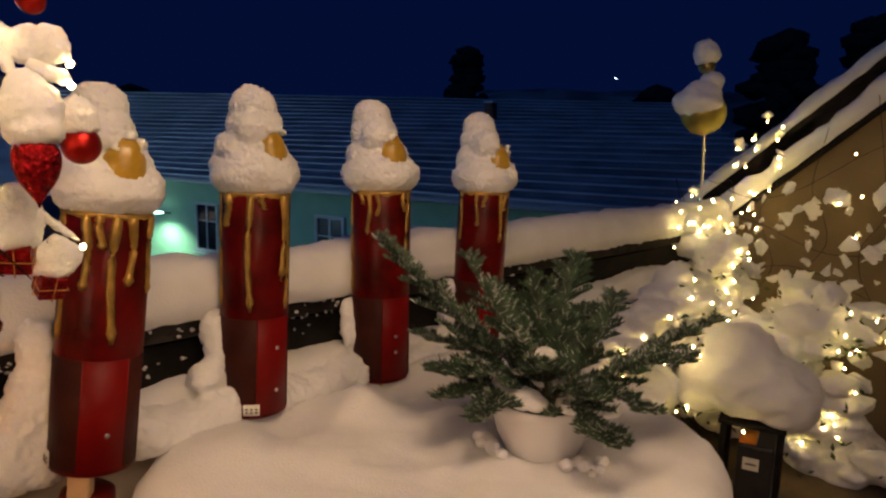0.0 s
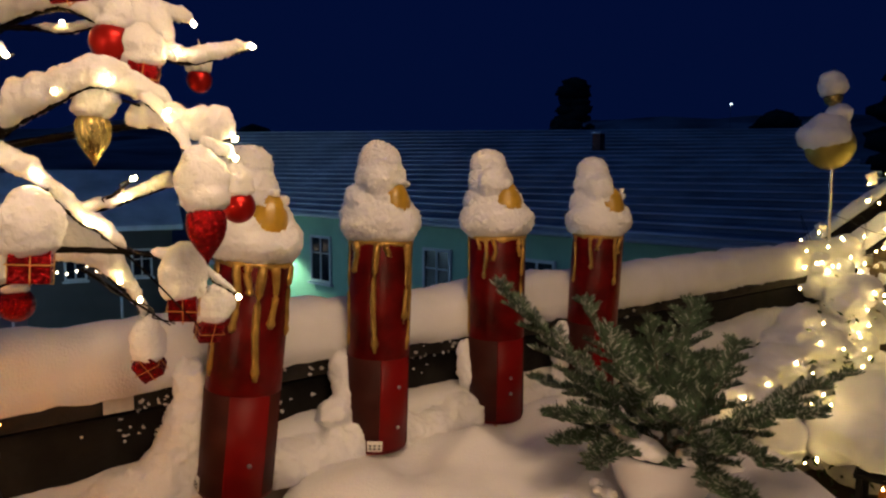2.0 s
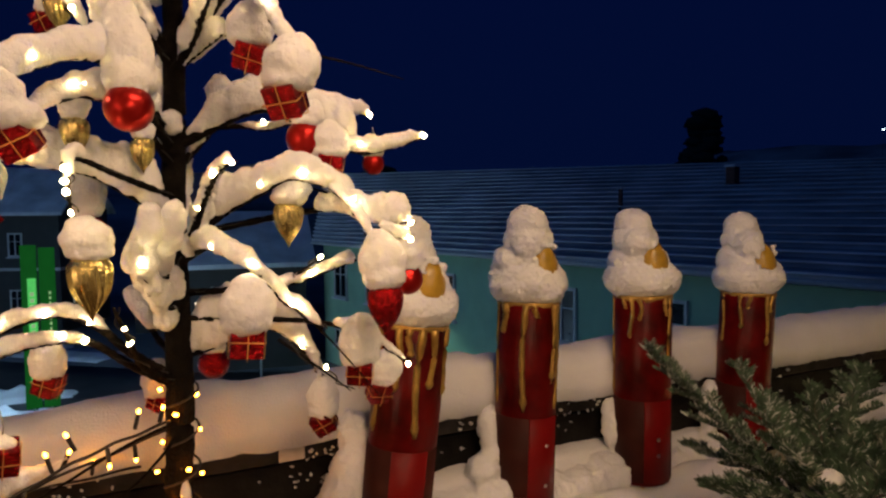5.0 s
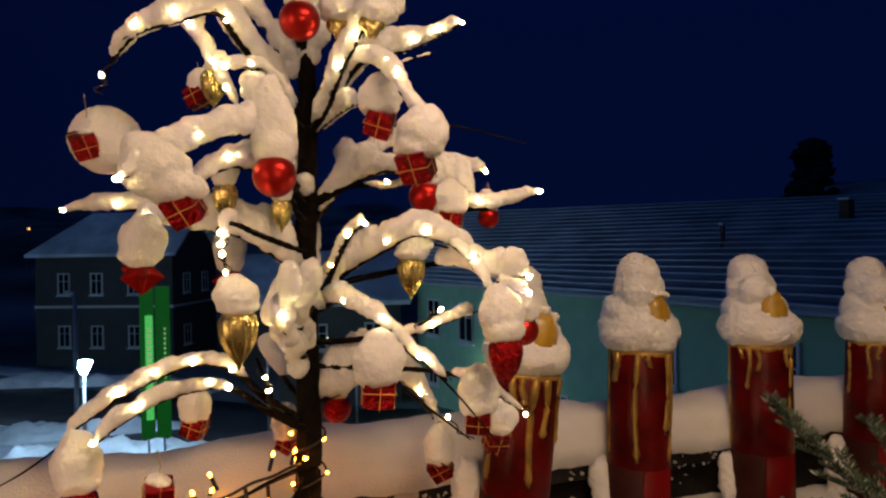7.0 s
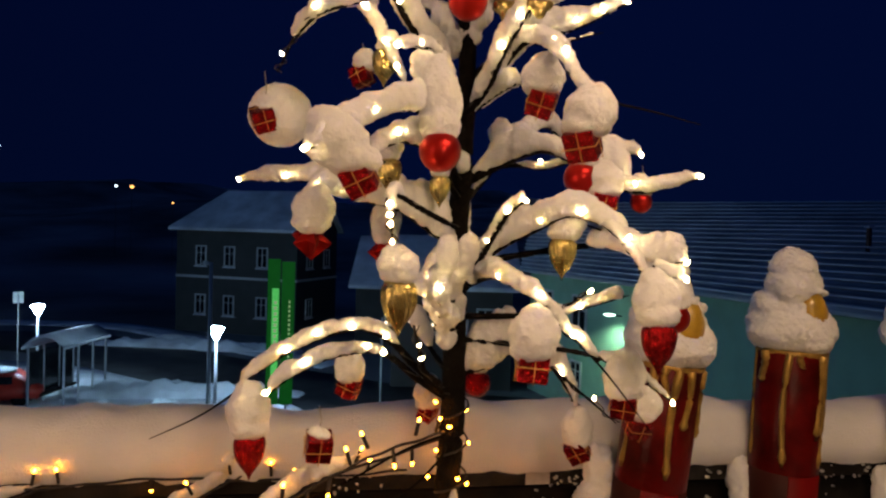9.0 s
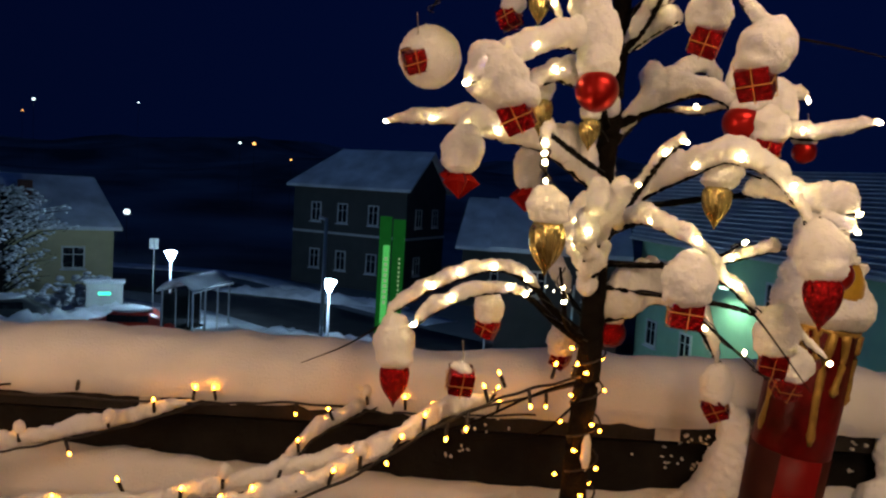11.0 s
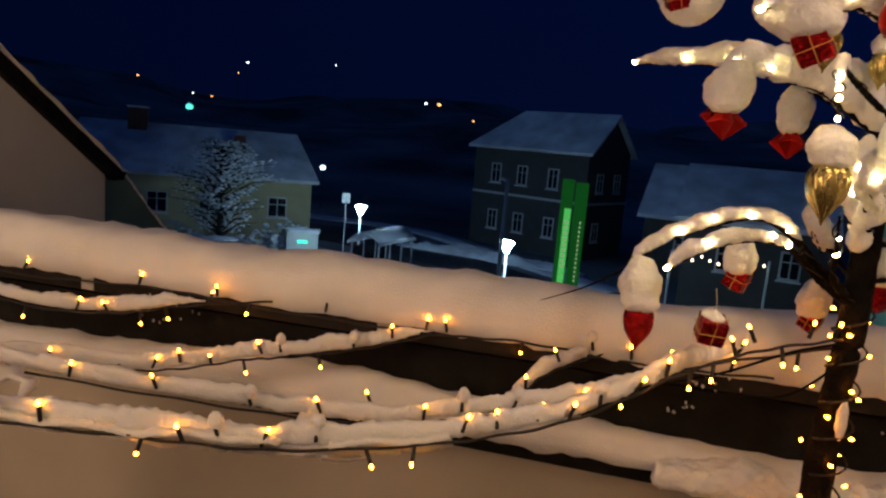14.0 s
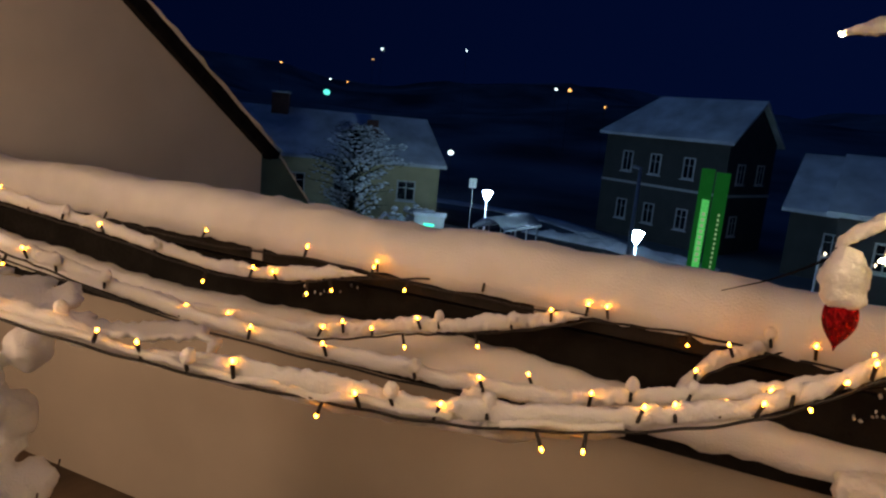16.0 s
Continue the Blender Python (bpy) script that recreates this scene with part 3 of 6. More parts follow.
# lower arches
twig(1.273, [(-0.846, 0.779, 1.334), (-0.874, 0.736, 1.385), (-0.911, 0.679, 1.409), (-0.961, 0.580, 1.372), (-0.989, 0.511, 1.328), (-0.994, 0.492, 1.305)], 0.009, (0.022, 0.030), 0.016, 0.25, (2.1, 3, 3.6, 4.1, 5.8), 1)
twig(1.260, [(-0.835, 0.776, 1.311), (-0.844, 0.710, 1.361), (-0.846, 0.662, 1.376), (-0.858, 0.602, 1.374), (-0.865, 0.543, 1.360), (-0.886, 0.477, 1.322)], 0.008, (0.010, 0.040), 0.016, 0.36, (2.2, 3, 5, 6), 2)
twig(1.268, [(-0.801, 0.768, 1.314), (-0.762, 0.708, 1.374), (-0.729, 0.656, 1.434)], 0.007, None, 0.010, 0.5, (1.8, 2.2), 3)
# left, middle height
twig(1.562, [(-0.833, 0.778, 1.606), (-0.857, 0.725, 1.638), (-0.883, 0.665, 1.649), (-0.910, 0.608, 1.658), (-0.933, 0.568, 1.637)], 0.010, (0.085, 0.035), 0.030, 0.02, (3.3, 4.2, 5), 4)
twig(1.584, [(-0.884, 0.813, 1.621), (-0.945, 0.777, 1.656), (-1.035, 0.732, 1.686), (-1.121, 0.672, 1.692), (-1.194, 0.599, 1.689)], 0.009, (0.075, 0.022), 0.024, 0.02, (3.2, 4, 5), 5)
twig(1.683, [(-0.732, 0.682, 1.779), (-0.703, 0.597, 1.786), (-0.701, 0.540, 1.764), (-0.709, 0.473, 1.727), (-0.718, 0.421, 1.703)], 0.009, (0.050, 0.040), 0.024, 0.20, (2, 2.3, 3, 4, 5), 6)
twig(1.650, [(-0.765, 0.733, 1.729), (-0.738, 0.633, 1.740), (-0.740, 0.601, 1.731), (-0.744, 0.551, 1.707)], 0.007, (0.04, 0.02), 0.018, 0.25, (2, 2.3), 7)
twig(1.600, [(-0.76, 0.70, 1.630), (-0.725, 0.60, 1.650), (-0.705, 0.575, 1.620), (-0.697, 0.573, 1.575)], 0.006, (0.02, 0.012), 0.010, 0.4, (2.8, 3.2, 3.6, 4), 8)
# upper left
twig(1.859, [(-0.811, 0.772, 1.910), (-0.806, 0.692, 1.969), (-0.797, 0.643, 1.997), (-0.811, 0.581, 1.969), (-0.887, 0.563, 1.960), (-0.961, 0.563, 1.930)], 0.010, (0.062, 0.026), 0.022, 0.04, (2.3, 4, 5), 9)
twig(0, [(-0.961, 0.563, 1.930), (-1.004, 0.570, 1.896), (-1.018, 0.568, 1.879)], 0.003, None, 0.0, 0, (2,), 10, True)
twig(1.979, [(-0.813, 0.798, 2.093), (-0.837, 0.718, 2.085), (-0.852, 0.640, 1.991), (-0.822, 0.644, 1.931), (-0.801, 0.653, 1.890), (-0.776, 0.666, 1.841)], 0.007, (0.06, 0.030), 0.026, 0.1, (3.2, 4.8, 5.6), 11)
twig(1.826, [(-0.774, 0.766, 1.871), (-0.747, 0.695, 1.900), (-0.737, 0.648, 1.895), (-0.745, 0.611, 1.893)], 0.006, (0.03, 0.015), 0.014, 0.15, (2.6, 3.9), 12)
twig(1.70, [(-0.780, 0.750, 1.790), (-0.752, 0.690, 1.840), (-0.735, 0.655, 1.858)], 0.006, (0.07, 0.035), 0.019, 0.05, (2.0, 2.9), 13)
twig(1.93, [(-0.845, 0.835, 1.985), (-0.885, 0.79, 2.06), (-0.94, 0.76, 2.10)], 0.007, (0.05, 0.03), 0.02, 0.1, (2.2, 3), 14)
# upper right
twig(1.810, [(-0.718, 0.841, 1.888), (-0.655, 0.827, 1.926), (-0.611, 0.809, 1.922), (-0.557, 0.786, 1.895), (-0.520, 0.763, 1.867), (-0.481, 0.752, 1.817), (-0.449, 0.749, 1.793)], 0.009, (0.030, 0.022), 0.020, 0.10, (2.6, 4.0, 5, 7), 15)
twig(0, [(-0.447, 0.749, 1.793), (-0.381, 0.774, 1.775), (-0.314, 0.794, 1.752)], 0.0022, None, 0, 0, (), 16, True)
twig(1.813, [(-0.733, 0.829, 1.856), (-0.678, 0.809, 1.911), (-0.627, 0.798, 1.961), (-0.599, 0.793, 1.994)], 0.008, (0.025, 0.06), 0.024, 0.15, (1.9, 2.8), 17)
twig(1.811, [(-0.747, 0.856, 1.846), (-0.692, 0.836, 1.855), (-0.649, 0.807, 1.852)], 0.006, (0.05, 0.03), 0.020, 0.1, (2,), 18)
twig(1.881, [(-0.741, 0.886, 1.937), (-0.679, 0.908, 1.958), (-0.613, 0.935, 1.974), (-0.575, 0.953, 1.991), (-0.530, 0.972, 2.013)], 0.007, (0.06, 0.014), 0.018, 0.25, (3, 4.1, 5), 19)
twig(0, [(-0.64, 0.90, 1.935), (-0.60, 0.915, 1.946), (-0.555, 0.935, 1.955)], 0.0022, (0.005, 0.003), 0.004, 0.1, (), 20, True)
twig(1.93, [(-0.76, 0.86, 2.04), (-0.70, 0.88, 2.12), (-0.62, 0.90, 2.12)], 0.007, (0.06, 0.03), 0.02, 0.1, (2, 3), 21)
# right, middle height
twig(1.686, [(-0.761, 0.896, 1.723), (-0.706, 0.920, 1.749), (-0.662, 0.941, 1.753), (-0.600, 0.973, 1.718), (-0.526, 1.009, 1.679), (-0.473, 1.035, 1.687), (-0.421, 1.058, 1.705)], 0.011, (0.052, 0.018), 0.024, 0.05, (5, 7), 22)
twig(0, [(-0.640, 0.952, 1.745), (-0.585, 0.980, 1.735), (-0.530, 1.008, 1.700)], 0.004, (0.075, 0.05), 0.030, 0.0, (), 23, True)
twig(1.716, [(-0.754, 0.953, 1.731), (-0.703, 0.965, 1.724), (-0.661, 0.970, 1.729), (-0.595, 1.045, 1.757), (-0.558, 1.099, 1.755)], 0.006, (0.012, 0.03), 0.014, 0.2, (2, 5), 24)
twig(1.473, [(-0.759, 0.859, 1.544), (-0.706, 0.876, 1.583), (-0.650, 0.904, 1.622), (-0.614, 0.923, 1.641), (-0.587, 0.939, 1.644), (-0.534, 0.947, 1.608), (-0.503, 0.948, 1.581), (-0.472, 0.941, 1.546), (-0.450, 0.941, 1.510)], 0.011, (0.030, 0.020), 0.020, 0.2, (3, 5, 7), 25)
twig(1.479, [(-0.718, 0.802, 1.539), (-0.646, 0.758, 1.591), (-0.588, 0.727, 1.631), (-0.558, 0.724, 1.645)], 0.008, (0.015, 0.018), 0.014, 0.3, (1.6, 2.8, 4), 26)
twig(1.490, [(-0.728, 0.871, 1.565), (-0.647, 0.882, 1.604), (-0.591, 0.896, 1.630), (-0.554, 0.942, 1.618), (-0.520, 0.984, 1.602)], 0.009, (0.065, 0.03), 0.024, 0.15, (2.1, 3.4), 27)
twig(1.529, [(-0.642, 0.970, 1.569), (-0.546, 0.970, 1.576), (-0.479, 0.971, 1.557), (-0.404, 0.973, 1.553)], 0.007, (0.04, 0.045), 0.026, 0.35, (4,), 28)
twig(0, [(-0.455, 0.955, 1.545), (-0.425, 0.965, 1.530), (-0.404, 0.973, 1.525)], 0.004, (0.02, 0.02), 0.016, 0, (3,), 29, True)
# right, lower
twig(1.479, [(-0.726, 0.821, 1.509), (-0.656, 0.776, 1.519), (-0.586, 0.754, 1.505), (-0.536, 0.740, 1.489), (-0.513, 0.779, 1.440), (-0.499, 0.794, 1.426), (-0.472, 0.816, 1.395)], 0.008, (0.032, 0.022), 0.018, 0.10, (1.9, 2.2, 4, 5.6, 6.1), 30)
twig(0, [(-0.499, 0.794, 1.426), (-0.461, 0.834, 1.367), (-0.410, 0.882, 1.280)], 0.0024, None, 0, 0, (), 31, True)
twig(1.429, [(-0.727, 0.911, 1.434), (-0.646, 0.955, 1.443), (-0.584, 0.982, 1.465), (-0.531, 1.001, 1.485)], 0.007, (0.020, 0.020), 0.014, 0.3, (1.7, 2.6), 32)
twig(0, [(-0.646, 0.955, 1.447), (-0.610, 0.955, 1.469), (-0.574, 0.954, 1.493)], 0.004, None, 0.004, 0, (3,), 33, True)
twig(1.385, [(-0.631, 0.965, 1.375), (-0.554, 0.999, 1.361), (-0.507, 1.020, 1.340), (-0.452, 1.046, 1.296)], 0.006, (0.02, 0.012), 0.012, 0.4, (4,), 34)
twig(1.316, [(-0.771, 0.914, 1.336), (-0.751, 0.955, 1.360), (-0.717, 1.016, 1.344), (-0.702, 1.062, 1.299), (-0.692, 1.092, 1.258), (-0.681, 1.099, 1.233)], 0.011, (0.120, 0.018), 0.030, 0.03, (4,), 35)
twig(0, [(-0.586, 0.851, 1.364), (-0.533, 0.908, 1.301), (-0.503, 0.936, 1.267)], 0.003, None, 0.004, 0, (2,), 36, True)
# uprights near the trunk
twig(1.362, [(-0.802, 0.780, 1.435), (-0.786, 0.755, 1.490), (-0.777, 0.749, 1.540)], 0.007, (0.035, 0.025), 0.018, 0.1, (1.4, 2.2), 37)
twig(1.418, [(-0.738, 0.758, 1.483), (-0.700, 0.725, 1.529), (-0.657, 0.710, 1.567)], 0.007, (0.030, 0.025), 0.018, 0.1, (2.8,), 38)
twig(1.396, [(-0.740, 0.729, 1.450), (-0.716, 0.711, 1.507), (-0.695, 0.703, 1.561)], 0.006, (0.035, 0.03), 0.020, 0.15, (1.7,), 39)
twig(1.451, [(-0.738, 0.811, 1.512), (-0.710, 0.808, 1.550), (-0.685, 0.803, 1.578)], 0.007, (0.02, 0.02), 0.014, 0.3, (3,), 40)
# behind the trunk
twig(1.52, [(-0.88, 0.93, 1.62), (-0.98, 1.02, 1.68), (-1.08, 1.10, 1.69)], 0.009, (0.07, 0.03), 0.024, 0.05, (2.2, 3), 41)
twig(1.64, [(-0.78, 0.95, 1.75), (-0.76, 1.05, 1.82), (-0.76, 1.14, 1.80)], 0.008, (0.05, 0.03), 0.018, 0.1, (3,), 42)
twig(1.30, [(-0.89, 0.86, 1.36), (-0.94, 0.87, 1.40), (-0.955, 0.93, 1.34)], 0.006, (0.04, 0.03), 0.02, 0.3, (2,), 43)
# bare thin twigs
twig(1.20, [(-0.86, 0.77, 1.17), (-0.90, 0.66, 1.125), (-0.93, 0.56, 1.10), (-1.0, 0.40, 1.055)], 0.0035, None)
twig(1.19, [(-0.80, 0.79, 1.15), (-0.83, 0.72, 1.10), (-0.90, 0.64, 1.085)], 0.0035, None)
twig(0, [(-0.64, 0.905, 1.635), (-0.54, 0.96, 1.60), (-0.44, 1.00, 1.575)], 0.0025, None, loose=True)
twig(0, [(-0.994, 0.493, 1.305), (-1.063, 0.451, 1.250), (-1.134, 0.396, 1.205)], 0.0025, None, loose=True)
# lights wound round the trunk
for k in range(34):
    z = 0.62 + 0.66 * k / 34 + rnd.uniform(-0.01, 0.01)
    a = k * 2.4
    o = new("amber_bulb", ABULB)
    o.parent = tree
    r = 0.034 if k % 5 else 0.05
    o.matrix_basis = Matrix.LocRotScale(Vector((r * math.cos(a), r * math.sin(a), z)), Euler((rnd.uniform(-2, 2), 1, a)), Vector((1, 1, 1)))
bm = bmesh.new()
tube(bm, [Vector((0.031 * math.cos(k * 0.5), 0.031 * math.sin(k * 0.5), 0.4 + 0.90 * k / 160)) for k in range(161)], 0.0022, 5)
part("trunk_cable", bm, WIRE, tree)
for z, a, r in ((0.84, 2.4, 0.030), (0.93, 2.6, 0.026), (1.0, 2.5, 0.022), (1.06, -0.6, 0.018), (0.78, 2.2, 0.028), (1.74, 3.0, 0.024), (1.80, 3.1, 0.022)):
    bm = bmesh.new()
    lump(bm, (0.028 * math.cos(a), 0.028 * math.sin(a), z), (r * 0.55, r * 0.55, r * 2.4), z * 7, 0.3, 3)
    remesh(part("trunk_snow", bm, SNOW, tree), 0.005, 2, 0.004, 0.015)

# ---- ornaments ----


def ornament(kind, at, size, cap, turn=0, tip=0, colour=None, thread=0.05, side=(0, 0)):
    """An ornament hanging in the tree with snow piled on it. cap: half width and height of the snow."""
    names = {"ball": ("christmas_ball", "shiny round ball"), "drop": ("drop_ornament", "ridged drop ornament"), "gift": ("gift_ornament", "foil gift box with gold cord"), "star": ("star_ornament", "folded star ornament"), "heart": ("heart_ornament", "small heart ornament")}
    nm, what = names[kind]
    col = colour or (REDMATT if kind in ("ball", "star") else REDMETAL)
    word = "gold" if col is GOLDBALL else "red"
    o = thing(nm, "%s %s hanging under snow" % (word, what), "ornament", Matrix.Translation(at) @ pose(0, 0, 0, 0, 0, turn), "ornaments in the lit tree")
    bm = bmesh.new()
    s = size * (0.88 if kind == "gift" else 1.0)
    tilt = pose(0, 0, 0, tip, (at[0] * 997 % 1 - 0.5) * 60, 0)
    if kind == "ball":
        bmesh.ops.create_uvsphere(bm, u_segments=32, v_segments=20, radius=s)
        part("ball", bm, col, o)
    elif kind == "drop":
        prof = [(0.10, 0.75), (0.42, 0.66), (0.78, 0.42), (0.96, 0.12), (1.0, -0.15), (0.97, -0.50), (0.84, -0.88), (0.60, -1.22), (0.33, -1.52), (0.13, -1.76), (0.02, -2.0)]
        seg = 48
        rings = []
        for r, z in prof:
            ring = []
            for k in range(seg):
                a = 2 * math.pi * k / seg
                rr = 0.92 * r * s * (1 + 0.07 * math.cos(12 * a + z * 2.5))
                ring.append(bm.verts.new((rr * math.cos(a), rr * math.sin(a), z * s * (1.2 if z < 0 else 1.0))))
            rings.append(ring)
        for a, b in zip(rings, rings[1:]):
            for k in range(seg):
                bm.faces.new((a[k], b[k], b[(k + 1) % seg], a[(k + 1) % seg]))
        bm.faces.new(rings[0])
        bm.faces.new(list(reversed(rings[-1])))
        part("drop", bm, col, o)
    elif kind == "gift":
        add_box(bm, -s, s, -s, s, -s, s, s * 0.10, tilt)
        for v in bm.verts:
            v.co += v.co.normalized() * s * 0.10 * fbm(v.co, 30, at[0] * 20)
        bmesh.ops.subdivide_edges(bm, edges=bm.edges, cuts=2, use_grid_fill=True)
        for v in bm.verts:
            v.co += Vector((fbm(v.co, 45, 1), fbm(v.co, 45, 2), fbm(v.co, 45, 3))) * s * 0.07
        part("box", bm, col, o, smooth=False)
        for ax in range(3):
            bm = bmesh.new()
            loop = []
            for k in range(41):
                a = 2 * math.pi * k / 40
                c, d = math.cos(a), math.sin(a)
                m = max(abs(c), abs(d))
                p = [c / m * s * 1.10, d / m * s * 1.10]
                p.insert(ax, s * 0.05)
                loop.append(tilt @ Vector(p))
            tube(bm, loop, s * 0.034, 6)
            part("cord", bm, RIBBON, o, "gold cord")
    elif kind == "star":
        seg = 10
        vs = [bm.verts.new((0, 0, s * 1.0)), bm.verts.new((0, 0, -s * 1.25))]
        ring = [bm.verts.new((math.cos(2 * math.pi * k / seg) * s * (1.25 if k % 2 else 0.62), math.sin(2 * math.pi * k / seg) * s * (1.25 if k % 2 else 0.62), s * (-0.22 if k % 2 else 0.0))) for k in range(seg)]
        for k in range(seg):
            bm.faces.new((vs[0], ring[k], ring[(k + 1) % seg]))
            bm.faces.new((vs[1], ring[(k + 1) % seg], ring[k]))
        bmesh.ops.bevel(bm, geom=list(bm.edges), offset=s * 0.02, segments=1, affect="EDGES")
        part("star", bm, col, o, smooth=False)
    else:
        for sx in (-1, 1):
            lump(bm, (sx * s * 0.45, 0, s * 0.2), (s * 0.62, s * 0.45, s * 0.6), 3, 0.02, 3)
        lump(bm, (0, 0, -s * 0.35), (s * 0.55, s * 0.42, s * 0.7), 4, 0.02, 3)
        remesh(part("heart", bm, col, o), s * 0.12, 3, 0)
    top = s * (0.75 if kind == "drop" else 0.95)
    bm = bmesh.new()
    lathe(bm, [(s * 0.2, top - 0.002), (s * 0.2, top + 0.006), (s * 0.08, top + 0.008)], 12)
    part("cap", bm, RIBBON, o)
    w, h = cap
    bm = bmesh.new()
    tube(bm, [(0, 0, top), (0.004, 0, top + max(thread, 0.8 * h) * 0.5), (0, 0, top + max(thread, 0.8 * h))], 0.0012, 5)
    part("thread", bm, THREAD, o)
    if h:
        bm = bmesh.new()
        sd = at[0] * 13 + at[2] * 7
        dx, dy = side
        cr = random.Random(int(abs(sd) * 100))
        hx, hy = cr.uniform(-0.2, 0.2) * w, cr.uniform(-0.2, 0.2) * w
        if w > 0.06:
            lump(bm, (dx, dy, 0.014), (w, w, w * 0.97), sd, 0.05, 4)
            h = 0.05
            w = 0.03
        lump(bm, (dx * 0.4, dy * 0.4, top * 0.75 + h * 0.14), (w * 0.92, w * 0.92, h * 0.30), sd, 0.14, 3)
        lump(bm, (dx + hx * 0.4, dy + hy * 0.4, top * 0.8 + h * 0.42), (w, w * cr.uniform(0.9, 1.05), h * 0.48), sd + 1, 0.12, 4)
        lump(bm, (dx * 1.3 + hx, dy * 1.3 + hy, top * 0.8 + h * 0.72), (w * 0.66, w * 0.70, h * 0.32), sd + 2, 0.14, 3)
        if kind == "gift" and w < 0.06:
            lump(bm, (0.3 * s, -0.4 * s, s * 0.85), (s * 0.75, s * 0.6, s * 0.3), sd + 4, 0.25, 3)
        remesh(part("snow_cap", bm, SNOW, o), 0.0035, 4, 0.0055, 0.008)
    return o


F = Vector((0.62, -0.78, 0)) * -0.025
for kind, at, size, cap, turn, tip, col, side in (
        ("ball", (-0.68, 0.655, 1.722), 0.034, (0.036, 0.13), 0, 0, None, (-0.01, 0.01)),
        ("ball", (-0.705, 0.74, 1.990), 0.034, (0.030, 0.06), 0, 0, None, (0, 0.01)),
        ("heart", (-0.590, 0.79, 1.972), 0.022, (0.040, 0.07), 50, 0, GOLDBALL, (0.02, 0.01)),
        ("heart", (-0.665, 0.80, 1.985), 0.026, (0.040, 0.06), 40, 0, GOLDBALL, (0, 0)),
        ("gift", (-0.598, 0.815, 1.818), 0.025, (0.036, 0.065), 35, 30, None, (0, 0)),
        ("gift", (-1.035, 0.785, 1.915), 0.022, (0.026, 0.04), 20, 0, None, (0.01, 0)),
        ("gift", (-1.055, 0.565, 1.797), 0.024, (0.062, 0.085), 60, 30, None, (0.034, 0.040)),
        ("gift", (-0.70, 0.505, 1.668), 0.025, (0.048, 0.085), 30, 25, None, (-0.028, -0.012)),
        ("star", (-0.899, 0.568, 1.572), 0.029, (0.038, 0.075), 10, 0, None, (0, 0)),
        ("star", (-0.935, 0.585, 1.585), 0.024, (0.03, 0.06), 40, 0, None, (0, 0)),
        ("star", (-0.955, 0.79, 1.554), 0.030, (0.032, 0.085), 30, 0, None, (0, 0)),
        ("drop", (-0.735, 0.625, 1.495), 0.032, (0.035, 0.055), 0, 0, GOLDBALL, (0, 0)),
        ("gift", (-0.935, 0.690, 1.292), 0.021, (0.030, 0.062), 25, 0, None, (0, 0)),
        ("drop", (-0.955, 0.490, 1.222), 0.028, (0.038, 0.085), 0, 0, None, (-0.01, 0)),
        ("gift", (-0.858, 0.563, 1.222), 0.024, (0.018, 0.018), 60, 20, None, (0, 0)),
        ("gift", (-0.46, 0.725, 1.728), 0.026, (0.040, 0.07), 15, 28, None, (0.01, 0.0)),
        ("ball", (-0.60, 0.95, 1.700), 0.032, (0.030, 0.05), 0, 0, None, (0.01, 0.01)),
        ("gift", (-0.565, 0.975, 1.655), 0.025, (0.038, 0.06), 35, 20, None, (0, 0)),
        ("ball", (-0.565, 1.12, 1.664), 0.022, (0.026, 0.04), 0, 0, None, (0, 0)),
        ("drop", (-0.615, 0.92, 1.575), 0.027, (0.034, 0.055), 0, 0, GOLDBALL, (0.01, 0)),
        ("gift", (-0.525, 0.71, 1.392), 0.026, (0.040, 0.075), 42, 0, None, (0, 0)),
        ("ball", (-0.885, 1.01, 1.264), 0.032, (0.026, 0.02), 0, 0, REDMETAL, (0, 0)),
        ("drop", (-0.425, 0.925, 1.437), 0.030, (0.040, 0.085), 0, 0, None, (-0.01, 0.01)),
        ("ball", (-0.472, 1.085, 1.445), 0.029, (0.030, 0.05), 0, 0, None, (0, 0)),
        ("gift", (-0.525, 1.00, 1.288), 0.025, (0.040, 0.085), 30, 25, None, (0, 0)),
        ("gift", (-0.535, 1.08, 1.228), 0.022, (0.034, 0.06), 55, 25, None, (0.02, 0.01)),
        ("gift", (-0.68, 1.10, 1.144), 0.024, (0.034, 0.075), 20, 20, None, (0, 0)),
        ("gift", (-0.955, 0.93, 1.200), 0.020, (0.032, 0.07), 20, 15, None, (0, 0)),
        ("drop", (-0.816, 0.651, 1.893), 0.022, (0.020, 0.03), 0, 0, GOLDBALL, (0.01, 0)),
        ("drop", (-0.806, 0.662, 1.706), 0.022, (0.022, 0.05), 0, 0, GOLDBALL, (0, 0)),
        ("drop", (-0.779, 0.761, 1.684), 0.020, (0.02, 0.03), 0, 0, GOLDBALL, (0, 0)),
        ("gift", (-0.79, 0.95, 1.765), 0.020, (0.026, 0.05), 20, 20, None, (0, 0))):
    ornament(kind, at, size, cap, turn, tip, col, 0.05, side)

# ---- light strings along the railing ----


